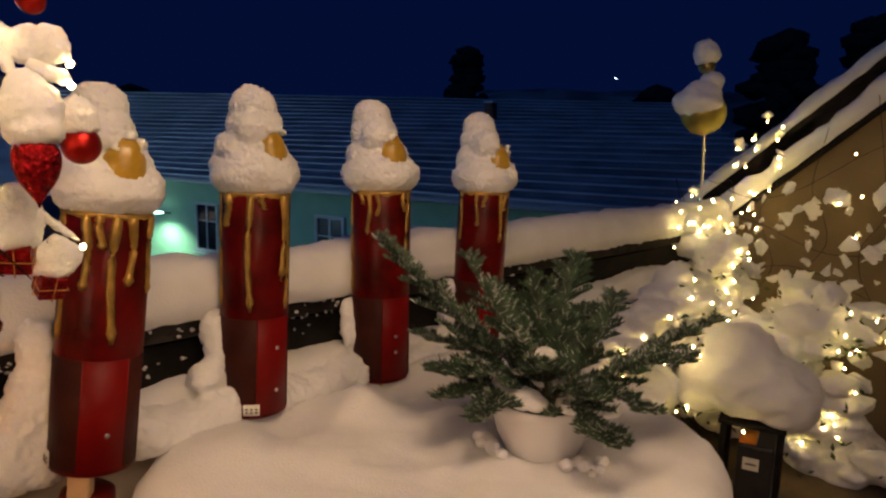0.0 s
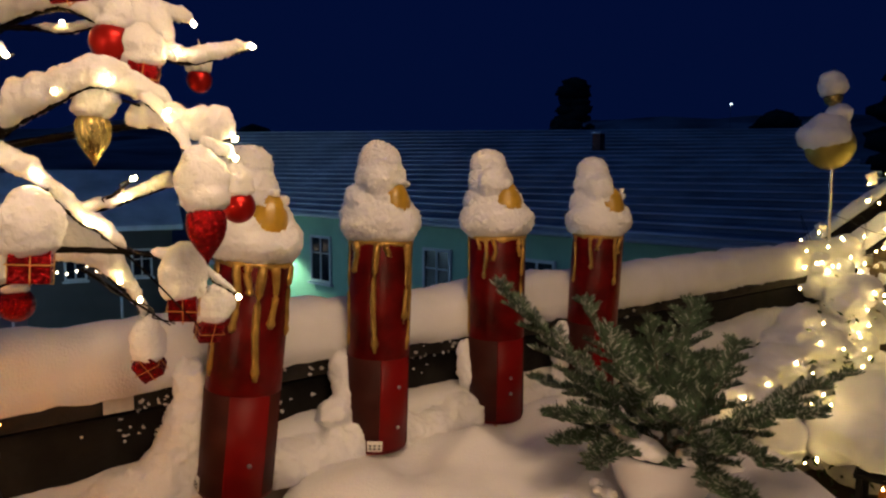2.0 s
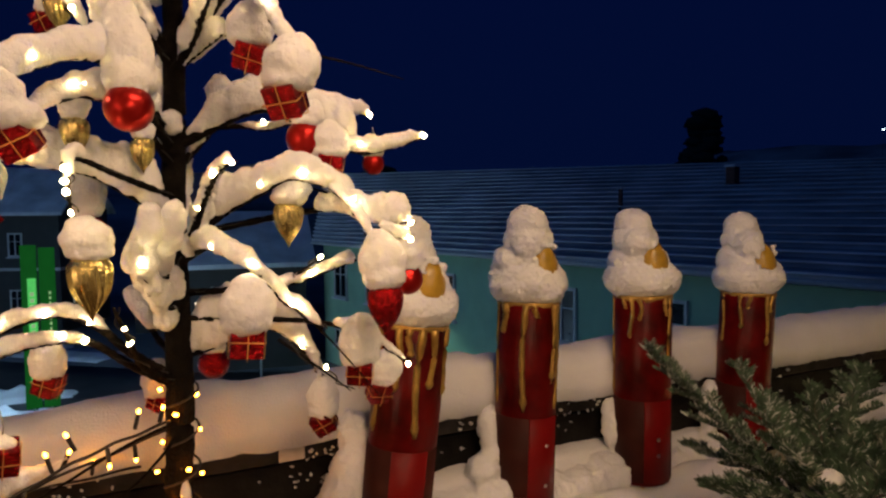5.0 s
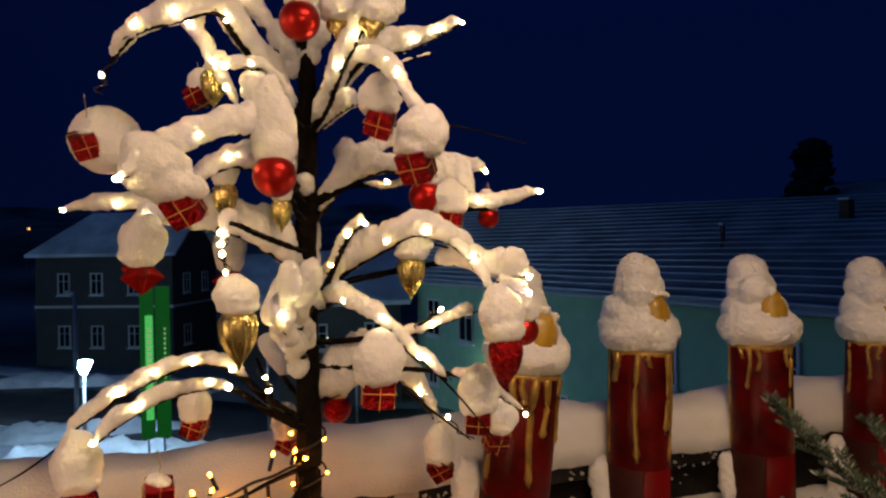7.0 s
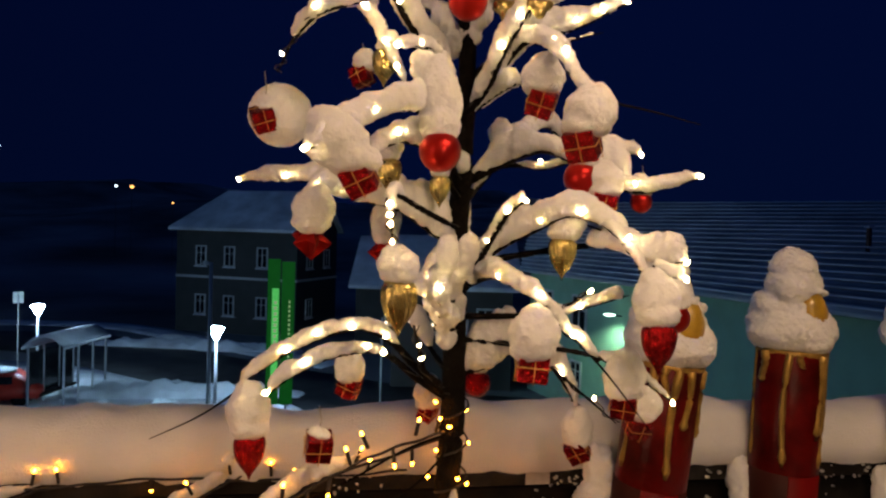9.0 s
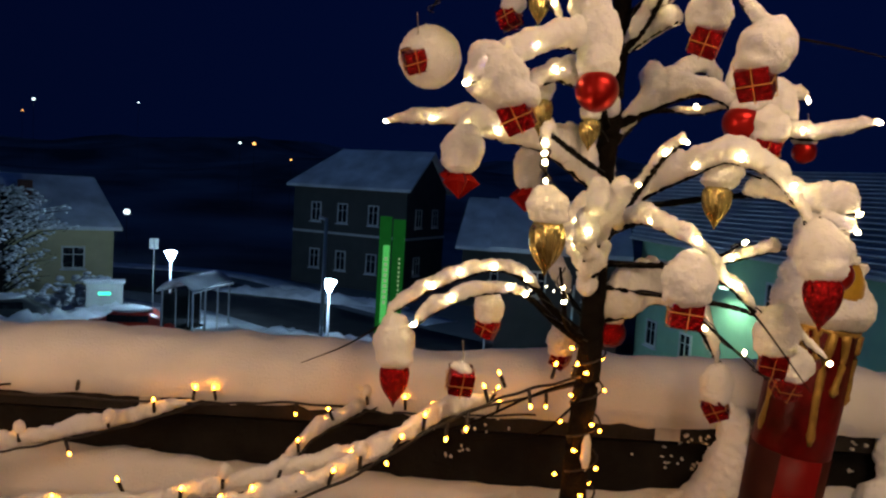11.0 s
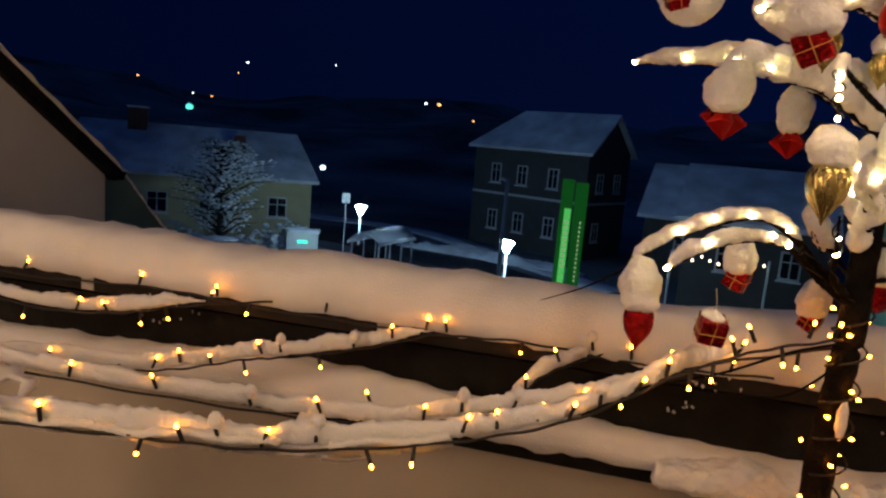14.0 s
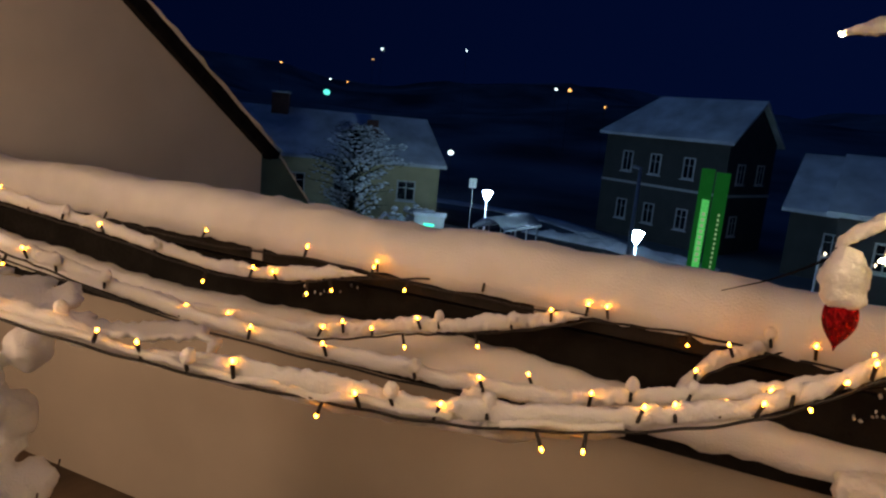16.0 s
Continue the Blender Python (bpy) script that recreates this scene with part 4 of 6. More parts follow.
def light_string(pts, every, snow, seed, up=True, bulbs=True, wide=0.014, label="black cable light string with amber bulbs dusted with snow"):
    path = catmull([rp(*p) for p in pts], 14)
    o = thing("light_string", label, "string lights", None, "light strings on the terrace")
    bm = bmesh.new()
    tube(bm, [p + Vector((0, 0, 0.0016 * math.sin(i * 0.9))) for i, p in enumerate(path)], 0.0028, 6)
    part("cable", bm, WIRE, o)
    if snow:
        for a, b, h in snow:
            i0, i1 = int(a * (len(path) - 1)), int(b * (len(path) - 1))
            seg = path[i0:i1 + 1]
            if len(seg) > 3:
                fine = [p + RN * 0.020 for p in catmull(seg[::3] + [seg[-1]], 8)]
                bm = bmesh.new()
                ridge(bm, fine, lambda f: h * min(1, f * 9 + 0.06) * min(1, (1 - f) * 9 + 0.06), lambda f: wide * min(1, f * 12 + 0.12) * min(1, (1 - f) * 12 + 0.12), seed, 0.006)
                part("string_snow", bm, SNOW, o)
    if bulbs:
        r = random.Random(int(seed * 10) + 1)
        length = sum((path[i + 1] - path[i]).length for i in range(len(path) - 1))
        n = int(length / every)
        for k in range(n):
            p = path[min(len(path) - 2, int((k + 0.5) / n * (len(path) - 1)))]
            flip = r.random() < 0.22
            tiltv = Euler((r.uniform(-0.5, 0.5) + (math.pi if flip else 0), r.uniform(-0.5, 0.5), 0))
            up_ = tiltv.to_matrix() @ Vector((0, 0, 1))
            extra = 0.0 if flip else r.uniform(0.0, 0.014)
            m = Matrix.LocRotScale(p + up_ * (0.028 + extra), tiltv, None)
            sck = new("socket", SOCKET)
            sck.parent, sck.matrix_basis = o, m
            bl = new("amber_bulb", ABULB)
            bl.parent, bl.matrix_basis = o, m @ Matrix.Translation((0, 0, 0.004))
            if not flip and r.random() < 0.25 and snow:
                bm = bmesh.new()
                q = m.translation + Vector((0, 0, 0.0)) + RN * 0.006
                lump(bm, q + Vector((0, 0, 0.004)), (0.013, 0.013, 0.016), seed + k, 0.2, 3)
                part("snow_knob", bm, SNOW, o)
    return o


STRING_A = [(-0.36, -0.29, 1.21), (-0.50, -0.32, 1.175), (-0.635, -0.38, 1.126), (-0.8, -0.446, 1.04), (-1.005, -0.527, 0.99), (-1.265, -0.63, 0.969), (-1.47, -0.712, 0.985), (-1.723, -0.812, 1.014), (-1.988, -0.917, 1.068), (-2.5, -1.10, 1.20), (-3.68, -1.50, 1.55)]
light_string(STRING_A, 0.105, [(0.12, 0.72, 0.034), (0.74, 0.97, 0.026)], 1.0, wide=0.012)
STRING_B = [(-0.36, -0.24, 1.18), (-0.622, -0.302, 1.114), (-0.815, -0.329, 1.02), (-1.033, -0.359, 0.96), (-1.212, -0.384, 0.926), (-1.548, -0.43, 0.928), (-1.993, -0.492, 0.952), (-2.361, -0.543, 1.014), (-2.534, -0.567, 1.044), (-3.0, -0.62, 1.12), (-3.68, -0.70, 1.25)]
light_string(STRING_B, 0.15, [(0.12, 0.95, 0.032)], 2.0, wide=0.012)
light_string([(-1.606, -0.035, 1.05), (-1.832, -0.119, 1.022), (-1.992, -0.149, 0.989), (-2.223, -0.192, 0.986), (-2.599, -0.263, 1.049), (-2.914, -0.322, 1.093), (-3.68, -0.45, 1.22)], 0.16, [(0.12, 0.95, 0.034)], 3.0, wide=0.012)
light_string([(-1.152, -0.035, 1.035), (-1.319, -0.103, 0.989), (-1.5, -0.155, 0.952), (-1.598, -0.183, 0.938), (-1.751, -0.228, 0.903), (-1.922, -0.277, 0.893), (-2.4, -0.40, 0.93), (-3.68, -0.62, 1.15)], 0.17, [(0.03, 0.9, 0.036)], 4.0, wide=0.012)
light_string([(-0.76, -0.035, 1.045), (-0.812, -0.065, 1.03), (-0.892, -0.122, 0.995), (-0.958, -0.17, 0.936), (-1.1, -0.25, 0.925), (-1.35, -0.37, 0.93)], 0.12, [(0.15, 0.6, 0.03)], 5.0, wide=0.014)
light_string([(-0.40, -0.04, 1.05), (-0.66, -0.040, 1.035), (-0.95, -0.040, 1.045), (-1.2, -0.040, 1.03), (-1.65, -0.040, 1.03), (-1.95, -0.040, 1.04), (-2.4, -0.040, 1.02), (-2.95, -0.040, 1.035), (-3.68, -0.040, 1.03)], 0.31, None, 6.0)


def along(pts, s):
    for p, q in zip(pts, pts[1:]):
        if q[0] <= s <= p[0]:
            f = (p[0] - s) / (p[0] - q[0])
            return rp(*[u + (v - u) * f for u, v in zip(p, q)])
    return rp(*pts[-1])


def snow_sheet(sa, sb, seed):
    """Torn sheet of snow caught between the two lower strings."""
    bm = bmesh.new()
    nu, nv = 150, 26
    grid = []
    for i in range(nu + 1):
        s = sa + (sb - sa) * i / nu
        lo, hi = along(STRING_A, s), along(STRING_B, s)
        row = []
        for k in range(nv + 1):
            f = k / nv
            p = lo.lerp(hi, f) + Vector((0, 0, -0.05 * math.sin(math.pi * f) + 0.012))
            row.append(bm.verts.new(p + Vector((0, 0, 0.012 * fbm(p, 9, seed) + 0.004 * fbm(p, 40, seed)))))
        grid.append(row)
    for i in range(nu):
        for k in range(nv):
            f, g = k / nv, i / nu
            hole = fbm((i / nu * (sa - sb), f * 0.4, 0), 5.5, seed)
            fray = 0.35 * fbm((i * 0.02, 3, 0), 4, seed)
            if hole > 0.30 - 0.25 * math.sin(math.pi * f) or min(g, 1 - g) < 0.03 + 0.06 * abs(fray) or f > 0.80 + fray:
                continue
            bm.faces.new((grid[i][k], grid[i + 1][k], grid[i + 1][k + 1], grid[i][k + 1]))
    bmesh.ops.delete(bm, geom=[v for v in bm.verts if not v.link_faces], context="VERTS")
    ob = part("snow_sheet", bm, SNOW)
    th = ob.modifiers.new("thickness", "SOLIDIFY")
    th.thickness, th.offset = 0.012, 0.0
    tagged(ob, "torn sheet of snow hanging between two light strings", "snow", kind="stuff")


snow_sheet(-0.95, -2.6, 4.0)
# ---- town below ----
ASPHALT = mat("wet_asphalt", (0.035, 0.036, 0.040), 0.55, scale=0.8, var=0.4, bump=0.2, bscale=8)
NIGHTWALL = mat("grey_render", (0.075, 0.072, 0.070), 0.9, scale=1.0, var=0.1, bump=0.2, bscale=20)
YELLOWWALL = mat("yellow_render", (0.55, 0.47, 0.28), 0.9, scale=1.0, var=0.08, bump=0.2, bscale=20)
GLASS = mat("window_glass", (0.012, 0.014, 0.018), 0.12, scale=3, var=0.2)
WHITEFRAME = mat("white_frame", (0.62, 0.62, 0.60), 0.5, scale=8, var=0.05)
ROOFMETAL = mat("snowy_roof_sheet", (0.26, 0.30, 0.38), 0.75, scale=0.5, var=0.3, second=(0.40, 0.44, 0.52), bump=0.2, bscale=6)
STEELGREY = mat("galvanised_pole", (0.50, 0.52, 0.54), 0.5, metal=0.15, scale=20, var=0.15)
COLDLAMP = mat("cold_lamp", (0.8, 0.9, 1.0), 0.3, emit=(0.45, 0.75, 1.0), strength=270.0)
BRICK = mat("chimney_brick", (0.12, 0.05, 0.04), 0.9, scale=8, var=0.3, bump=0.4, bscale=30)

bm = bmesh.new()
gx = 70
for i in range(gx + 1):
    for k in range(gx + 1):
        x = -420 + 840 * (i / gx)
        y = -420 + 840 * (k / gx)
        r = math.hypot(x, y)
        rise = 0.0
        if r > 70:
            rise = 34 * (1 - math.exp(-((r - 70) / 170) ** 2)) * (0.75 + 0.55 * fbm((x, y, 0), 0.006, 3))
        bm.verts.new((x, y, GROUND + rise))
bm.verts.ensure_lookup_table()
for i in range(gx):
    for k in range(gx):
        a = i * (gx + 1) + k
        bm.faces.new((bm.verts[a], bm.verts[a + gx + 1], bm.verts[a + gx + 2], bm.verts[a + 1]))
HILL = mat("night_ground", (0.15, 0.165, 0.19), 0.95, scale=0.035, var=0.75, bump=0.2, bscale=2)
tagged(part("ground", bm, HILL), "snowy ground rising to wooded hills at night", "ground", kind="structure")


def flat_strip(name, pts, width, z, material, label):
    bm = bmesh.new()
    path = catmull([(x, y, 0) for x, y in pts], 10)
    rows = []
    for i, p in enumerate(path):
        d = (path[min(i + 1, len(path) - 1)] - path[max(i - 1, 0)]).normalized()
        side = Vector((-d.y, d.x, 0))
        rows.append([bm.verts.new(p + side * (width / 2 * k) + Vector((0, 0, zz))) for k, zz in ((-1, z - 0.15), (-1, z), (-0.33, z + 0.01), (0.33, z + 0.01), (1, z), (1, z - 0.15))])
    for a, b in zip(rows, rows[1:]):
        for k in range(5):
            bm.faces.new((a[k], b[k], b[k + 1], a[k + 1]))
    ob = part(name, bm, material)
    return tagged(ob, label, name, kind="structure")


flat_strip("road", [(-62, -2), (-50, 14), (-40, 17), (-30, 19), (-20, 22), (-8, 30), (10, 45)], 7.0, GROUND + 0.06, ASPHALT, "dark wet road between banks of cleared snow")


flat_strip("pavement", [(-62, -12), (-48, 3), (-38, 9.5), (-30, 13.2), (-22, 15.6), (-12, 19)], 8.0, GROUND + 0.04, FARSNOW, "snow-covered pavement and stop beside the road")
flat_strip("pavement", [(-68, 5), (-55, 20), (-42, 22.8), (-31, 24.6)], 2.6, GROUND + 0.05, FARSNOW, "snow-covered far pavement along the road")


def gable_house(name, corner, along, length, depth, eave, ridge, walls, roof, label, windows=(), chimney=None, band=None, hip=(0.0, 0.0)):
    """A house with a pitched roof. corner: a front corner on the ground; along: its front's direction in degrees."""
    m = Matrix.LocRotScale(Vector((corner[0], corner[1], GROUND)), Euler((0, 0, radians(along))), None)
    h = thing(name, label, "house", m, "houses of the town")
    bm = bmesh.new()
    pts = [(0, 0), (length, 0), (length, depth), (0, depth)]
    low = [bm.verts.new((x, y, 0)) for x, y in pts]
    up = [bm.verts.new((x, y, eave)) for x, y in pts]
    h0, h1 = hip
    g0, g1 = bm.verts.new((h0, depth / 2, ridge)), bm.verts.new((length - h1, depth / 2, ridge))
    for i in range(4):
        bm.faces.new((low[i], low[(i + 1) % 4], up[(i + 1) % 4], up[i]))
    bm.faces.new((up[1], up[2], g1))
    bm.faces.new((up[3], up[0], g0))
    bm.faces.new((up[0], up[1], g1, g0))
    bm.faces.new((up[2], up[3], g0, g1))
    part("wall", bm, walls, h, smooth=False)
    bm = bmesh.new()
    ov, th = 0.45, 0.22
    k = (ridge - eave) / (depth / 2)
    for sgn in (0, 1):
        y0 = -ov if sgn == 0 else depth + ov
        z0 = eave - k * ov + 0.05
        q = [(-ov, y0, z0), (length + ov, y0, z0), (length + ov - h1, depth / 2, ridge + 0.05), (-ov + h0, depth / 2, ridge + 0.05)]
        a = [bm.verts.new(v) for v in q]
        b = [bm.verts.new((x, y, z + th)) for x, y, z in q]
        bm.faces.new(a)
        bm.faces.new(list(reversed(b)))
        for i in range(4):
            bm.faces.new((a[i], b[i], b[(i + 1) % 4], a[(i + 1) % 4]))
    if h0 or h1:
        for x0, gx_ in [q_ for q_, on in (((-ov, -ov + h0), h0), ((length + ov, length + ov - h1), h1)) if on]:
            z0 = eave - k * ov + 0.05
            q = [(x0, -ov, z0), (x0, depth + ov, z0), (gx_, depth / 2, ridge + 0.05)]
            a = [bm.verts.new(v) for v in q]
            b = [bm.verts.new((x, y, z + th)) for x, y, z in q]
            bm.faces.new(a)
            bm.faces.new(list(reversed(b)))
            for i in range(3):
                bm.faces.new((a[i], b[i], b[(i + 1) % 3], a[(i + 1) % 3]))
    bmesh.ops.recalc_face_normals(bm, faces=bm.faces)
    part("roof", bm, roof, h, smooth=False)
    for face, x, z, w, hh in windows:
        window(h, face, x, z, w, hh, length, depth)
    if chimney:
        cx, cy, cw, ch = chimney
        c = box("chimney", (cx, cx + cw, cy, cy + cw, eave, ch), BRICK, h)
        box("chimney_cap", (cx - 0.08, cx + cw + 0.08, cy - 0.08, cy + cw + 0.08, ch, ch + 0.14), FARSNOW, c)
    if band:
        for z in band:
            box("string_course", (-0.06, length + 0.06, -0.06, depth + 0.06, z, z + 0.18), WHITEFRAME, h)
    return h


def window(h, face, x, z, w, hh, length, depth):
    m = pose(x, -0.01, z) if face == "front" else pose(length + 0.01, x, z, 0, 0, 90) if face == "end" else pose(-0.01, x, z, 0, 0, -90)
    bm = bmesh.new()
    t = 0.09
    for a in ((0, t, 0, hh), (w - t, w, 0, hh), (t, w - t, 0, t), (t, w - t, hh - t, hh)):
        add_box(bm, a[0], a[1], -0.07, 0.03, a[2], a[3], 0.0, m)
    f = part("window", bm, WHITEFRAME, h, smooth=False)
    bm = bmesh.new()
    add_box(bm, t, w - t, -0.02, 0.02, t, hh - t, 0.0, m)
    part("pane", bm, GLASS, f, smooth=False)
    bm = bmesh.new()
    add_box(bm, w / 2 - 0.03, w / 2 + 0.03, -0.055, -0.022, t, hh - t, 0.0, m)
    add_box(bm, t, w / 2 - 0.03, -0.05, -0.022, hh * 0.62, hh * 0.62 + 0.04, 0.0, m)
    add_box(bm, w / 2 + 0.03, w - t, -0.05, -0.022, hh * 0.62, hh * 0.62 + 0.04, 0.0, m)
    part("glazing_bar", bm, WHITEFRAME, f, smooth=False)
    bm = bmesh.new()
    add_box(bm, -0.08, w + 0.08, -0.16, 0.02, -0.09, -0.02, 0.0, m)
    part("sill", bm, FARSNOW, f, smooth=False)


# long green building with a ribbed sheet roof, wider at one end
GE = -0.17 - GROUND
GANG = -27.0
GLEN = 31.0
EC = Vector((-5.58, 20.29, 0))
GD = Vector((math.cos(radians(GANG)), math.sin(radians(GANG)), 0))
GC = EC - GD * 17.0 + Vector((-GD.y, GD.x, 0)) * 0.6
gm = Matrix.LocRotScale(Vector((GC.x, GC.y, GROUND)), Euler((0, 0, radians(GANG))), None)
green = thing("green_building", "long two-storey green rendered building with ribbed snowy roof", "building", gm, "houses of the town")
gi = gm.inverted()
RA, RD = Vector((-6.1, 33.5, 3.45)), Vector((math.cos(radians(6)), math.sin(radians(6)), 0))
ridge0, ridge1 = gi @ (RA - RD * 16.5), gi @ (RA + RD * 13.4)
eave0, eave1 = Vector((0.0, -0.6, GE + 0.05)), Vector((GLEN, -0.6, GE + 0.05))


def green_roof(f, g):
    """A place on the roof: f from eave to ridge, g along it."""
    return (eave0 + (eave1 - eave0) * g).lerp(ridge0 + (ridge1 - ridge0) * g, f)


bm = bmesh.new()
low = [(0, 0), (GLEN - 0.4, 0), (ridge1.x, ridge1.y), (ridge0.x, ridge0.y)]
a = [bm.verts.new((x, y, 0)) for x, y in low]
b = [bm.verts.new((x, y, GE)) for k, (x, y) in enumerate(low)]
for k in range(4):
    bm.faces.new((a[k], a[(k + 1) % 4], b[(k + 1) % 4], b[k]))
bm.faces.new(list(reversed(b)))
part("wall", bm, GREENWALL, green, smooth=False)
n = 19
for i in range(n):
    bm = bmesh.new()
    f0, f1 = i / n, (i + 1) / n + 0.004
    step = Vector((0, 0, 0.16))
    q = [green_roof(f0, 0) + step, green_roof(f0, 1) + step, green_roof(f1, 1), green_roof(f1, 0)]
    a = [bm.verts.new(v - Vector((0, 0, 0.14))) for v in q]
    b = [bm.verts.new(v) for v in q]
    bm.faces.new(list(reversed(a)))
    bm.faces.new(b)
    for k in range(4):
        bm.faces.new((a[k], a[(k + 1) % 4], b[(k + 1) % 4], b[k]))
    part("roof_sheet", bm, ROOFMETAL, green, smooth=False)
    bm = bmesh.new()
    up = Vector((0, -0.03, 0.17))
    tube(bm, [green_roof(f0, 0) + up, green_roof(f0, 1) + up], 0.035, 6)
    part("roof_rib", bm, FARSNOW, green)
bm = bmesh.new()
tube(bm, [eave0 + Vector((0, -0.06, -0.02)), eave1 + Vector((0, -0.06, -0.02))], 0.07, 8)
part("gutter", bm, WHITEFRAME, green)
for f, g, w, hh in ((0.42, 0.575, 0.12, 0.8), (0.66, 0.70, 0.36, 0.8)):
    p = green_roof(f, g)
    c = box("vent_pipe", (p.x, p.x + w, p.y, p.y + w, p.z - 0.1, p.z + hh), BRICK, green)
    box("vent_cap", (p.x - 0.05, p.x + w + 0.05, p.y - 0.05, p.y + w + 0.05, p.z + hh, p.z + hh + 0.08), FARSNOW, c)
for x in (1.2, 4.2, 9.6, 15.7, 19.6, 25.0):
    window(green, "front", x, GE - 2.60, 1.25, 1.80, GLEN, 11)
for x in (1.2, 4.2, 11.0):
    window(green, "front", x, GE - 5.0, 0.95, 1.25, GLEN, 11)
bm = bmesh.new()
tube(bm, [(8.0, -0.02, GE - 1.35), (8.0, -0.5, GE - 1.28)], 0.03, 6)
al = part("wall_lamp", bm, DARKWOOD, green)
box("wall_lamp_head", (7.85, 8.15, -0.75, -0.42, GE - 1.32, GE - 1.25), mat("facade_lamp_glass", (0.9, 1, 0.9), 0.3, emit=(0.6, 1.0, 0.8), strength=4.0), al)
lamp("facade_lamp", "SPOT", gm @ pose(8.0, -0.95, GE - 1.50, 12, 0, 0), 210, (0.60, 1.0, 0.74), 0.1, spot=140)

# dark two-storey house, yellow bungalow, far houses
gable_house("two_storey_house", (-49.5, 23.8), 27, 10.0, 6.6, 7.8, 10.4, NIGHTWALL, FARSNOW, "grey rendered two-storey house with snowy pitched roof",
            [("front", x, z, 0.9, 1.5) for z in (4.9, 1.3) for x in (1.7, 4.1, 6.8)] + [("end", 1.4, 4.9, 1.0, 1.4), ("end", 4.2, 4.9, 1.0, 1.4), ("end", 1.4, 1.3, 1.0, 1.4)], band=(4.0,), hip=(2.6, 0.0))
bungalow = gable_house("yellow_bungalow", (-48.5, -5.0), 84, 15.3, 9.0, 4.25, 7.0, YELLOWWALL, FARSNOW, "low yellow rendered house under a snowy roof",
            [("front", x, 1.6, 1.3, 1.4) for x in (4.8, 8.0, 12.4)], chimney=(3.2, 3.6, 1.2, 8.2), hip=(0.6, 1.2))
box("chimney", (10.1, 10.9, 2.0, 2.8, 4.8, 6.9), BRICK, bungalow)
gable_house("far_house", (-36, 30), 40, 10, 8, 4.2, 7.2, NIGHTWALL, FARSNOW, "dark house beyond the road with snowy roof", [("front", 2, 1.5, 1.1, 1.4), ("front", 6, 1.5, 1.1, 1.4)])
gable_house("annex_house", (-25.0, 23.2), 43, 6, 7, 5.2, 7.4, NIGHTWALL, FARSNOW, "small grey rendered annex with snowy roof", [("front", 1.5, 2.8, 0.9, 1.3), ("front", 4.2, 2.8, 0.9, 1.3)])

# street lamps
def street_lamp(x, y, height):
    o = thing("street_lamp", "slim street lamp with a glowing cold-white cone head", "street lamp", pose(x, y, GROUND), "street lamps")
    bm = bmesh.new()
    tube(bm, [(0, 0, 0), (0, 0, height - 0.40)], [0.07, 0.05], 10)
    part("pole", bm, STEELGREY, o)
    bm = bmesh.new()
    lathe(bm, [(0.06, height - 0.45), (0.10, height - 0.40), (0.25, height - 0.06), (0.28, height - 0.03), (0.26, height), (0.06, height + 0.05)], 20)
    part("lamp_head", bm, COLDLAMP, o, "glowing cold-white head")


street_lamp(-23.6, 12.9, 4.0)
street_lamp(-34.9, 10.2, 3.95)
pole = thing("lighting_mast", "tall plain grey steel mast beside the road", "mast", pose(-22.8, 12.2, GROUND))
bm = bmesh.new()
tube(bm, [(0, 0, 0), (0, 0, 6.5)], [0.09, 0.06], 10)
part("shaft", bm, STEELGREY, pole)
bm = bmesh.new()
tube(bm, [(0, 0, 6.45), (-0.28, -0.15, 6.5)], 0.06, 8)
part("bracket", bm, STEELGREY, pole)

# bus shelter
sh = thing("bus_shelter", "bus shelter with a curved snow-covered roof", "bus shelter", pose(-32.3, 10.7, GROUND, 0, 0, 130))
bm = bmesh.new()
rows = []
for i in range(13):
    f = i / 12
    y = -0.9 + 1.9 * f
    z = 2.25 + 0.75 * math.sin(math.pi * (0.12 + 0.80 * f))
    rows.append([bm.verts.new((x, y, z + dz)) for x, dz in ((-1.75, 0), (1.75, 0), (1.75, 0.12), (-1.75, 0.12))])
for a, b in zip(rows, rows[1:]):
    for k in range(4):
        bm.faces.new((a[k], a[(k + 1) % 4], b[(k + 1) % 4], b[k]))
bm.faces.new(rows[0])
bm.faces.new(list(reversed(rows[-1])))
part("roof", bm, FARSNOW, sh)
for x in (-1.6, -0.55, 0.55, 1.6):
    for y in (-0.75, 0.8):
        box("post", (x - 0.035, x + 0.035, y - 0.035, y + 0.035, 0, 2.55), STEELGREY, sh)
for x0, x1 in ((-1.56, -0.59), (-0.51, 0.51), (0.59, 1.56)):
    box("glass_panel", (x0, x1, 0.79, 0.81, 0.25, 2.3), GLASS, sh, bevel=0)
box("bench", (-1.3, 1.3, 0.35, 0.7, 0.42, 0.48), DARKWOOD, sh)
sgn = thing("bus_stop_sign", "small bus stop sign on a thin pole", "sign", pose(-40.4, 10.9, GROUND))
bm = bmesh.new()
tube(bm, [(0, 0, 0), (0, 0, 4.0)], 0.035, 8)
part("pole", bm, STEELGREY, sgn)
box("plate", (-0.05, 0.0, -0.25, 0.25, 3.5, 4.1), WHITEFRAME, sgn)

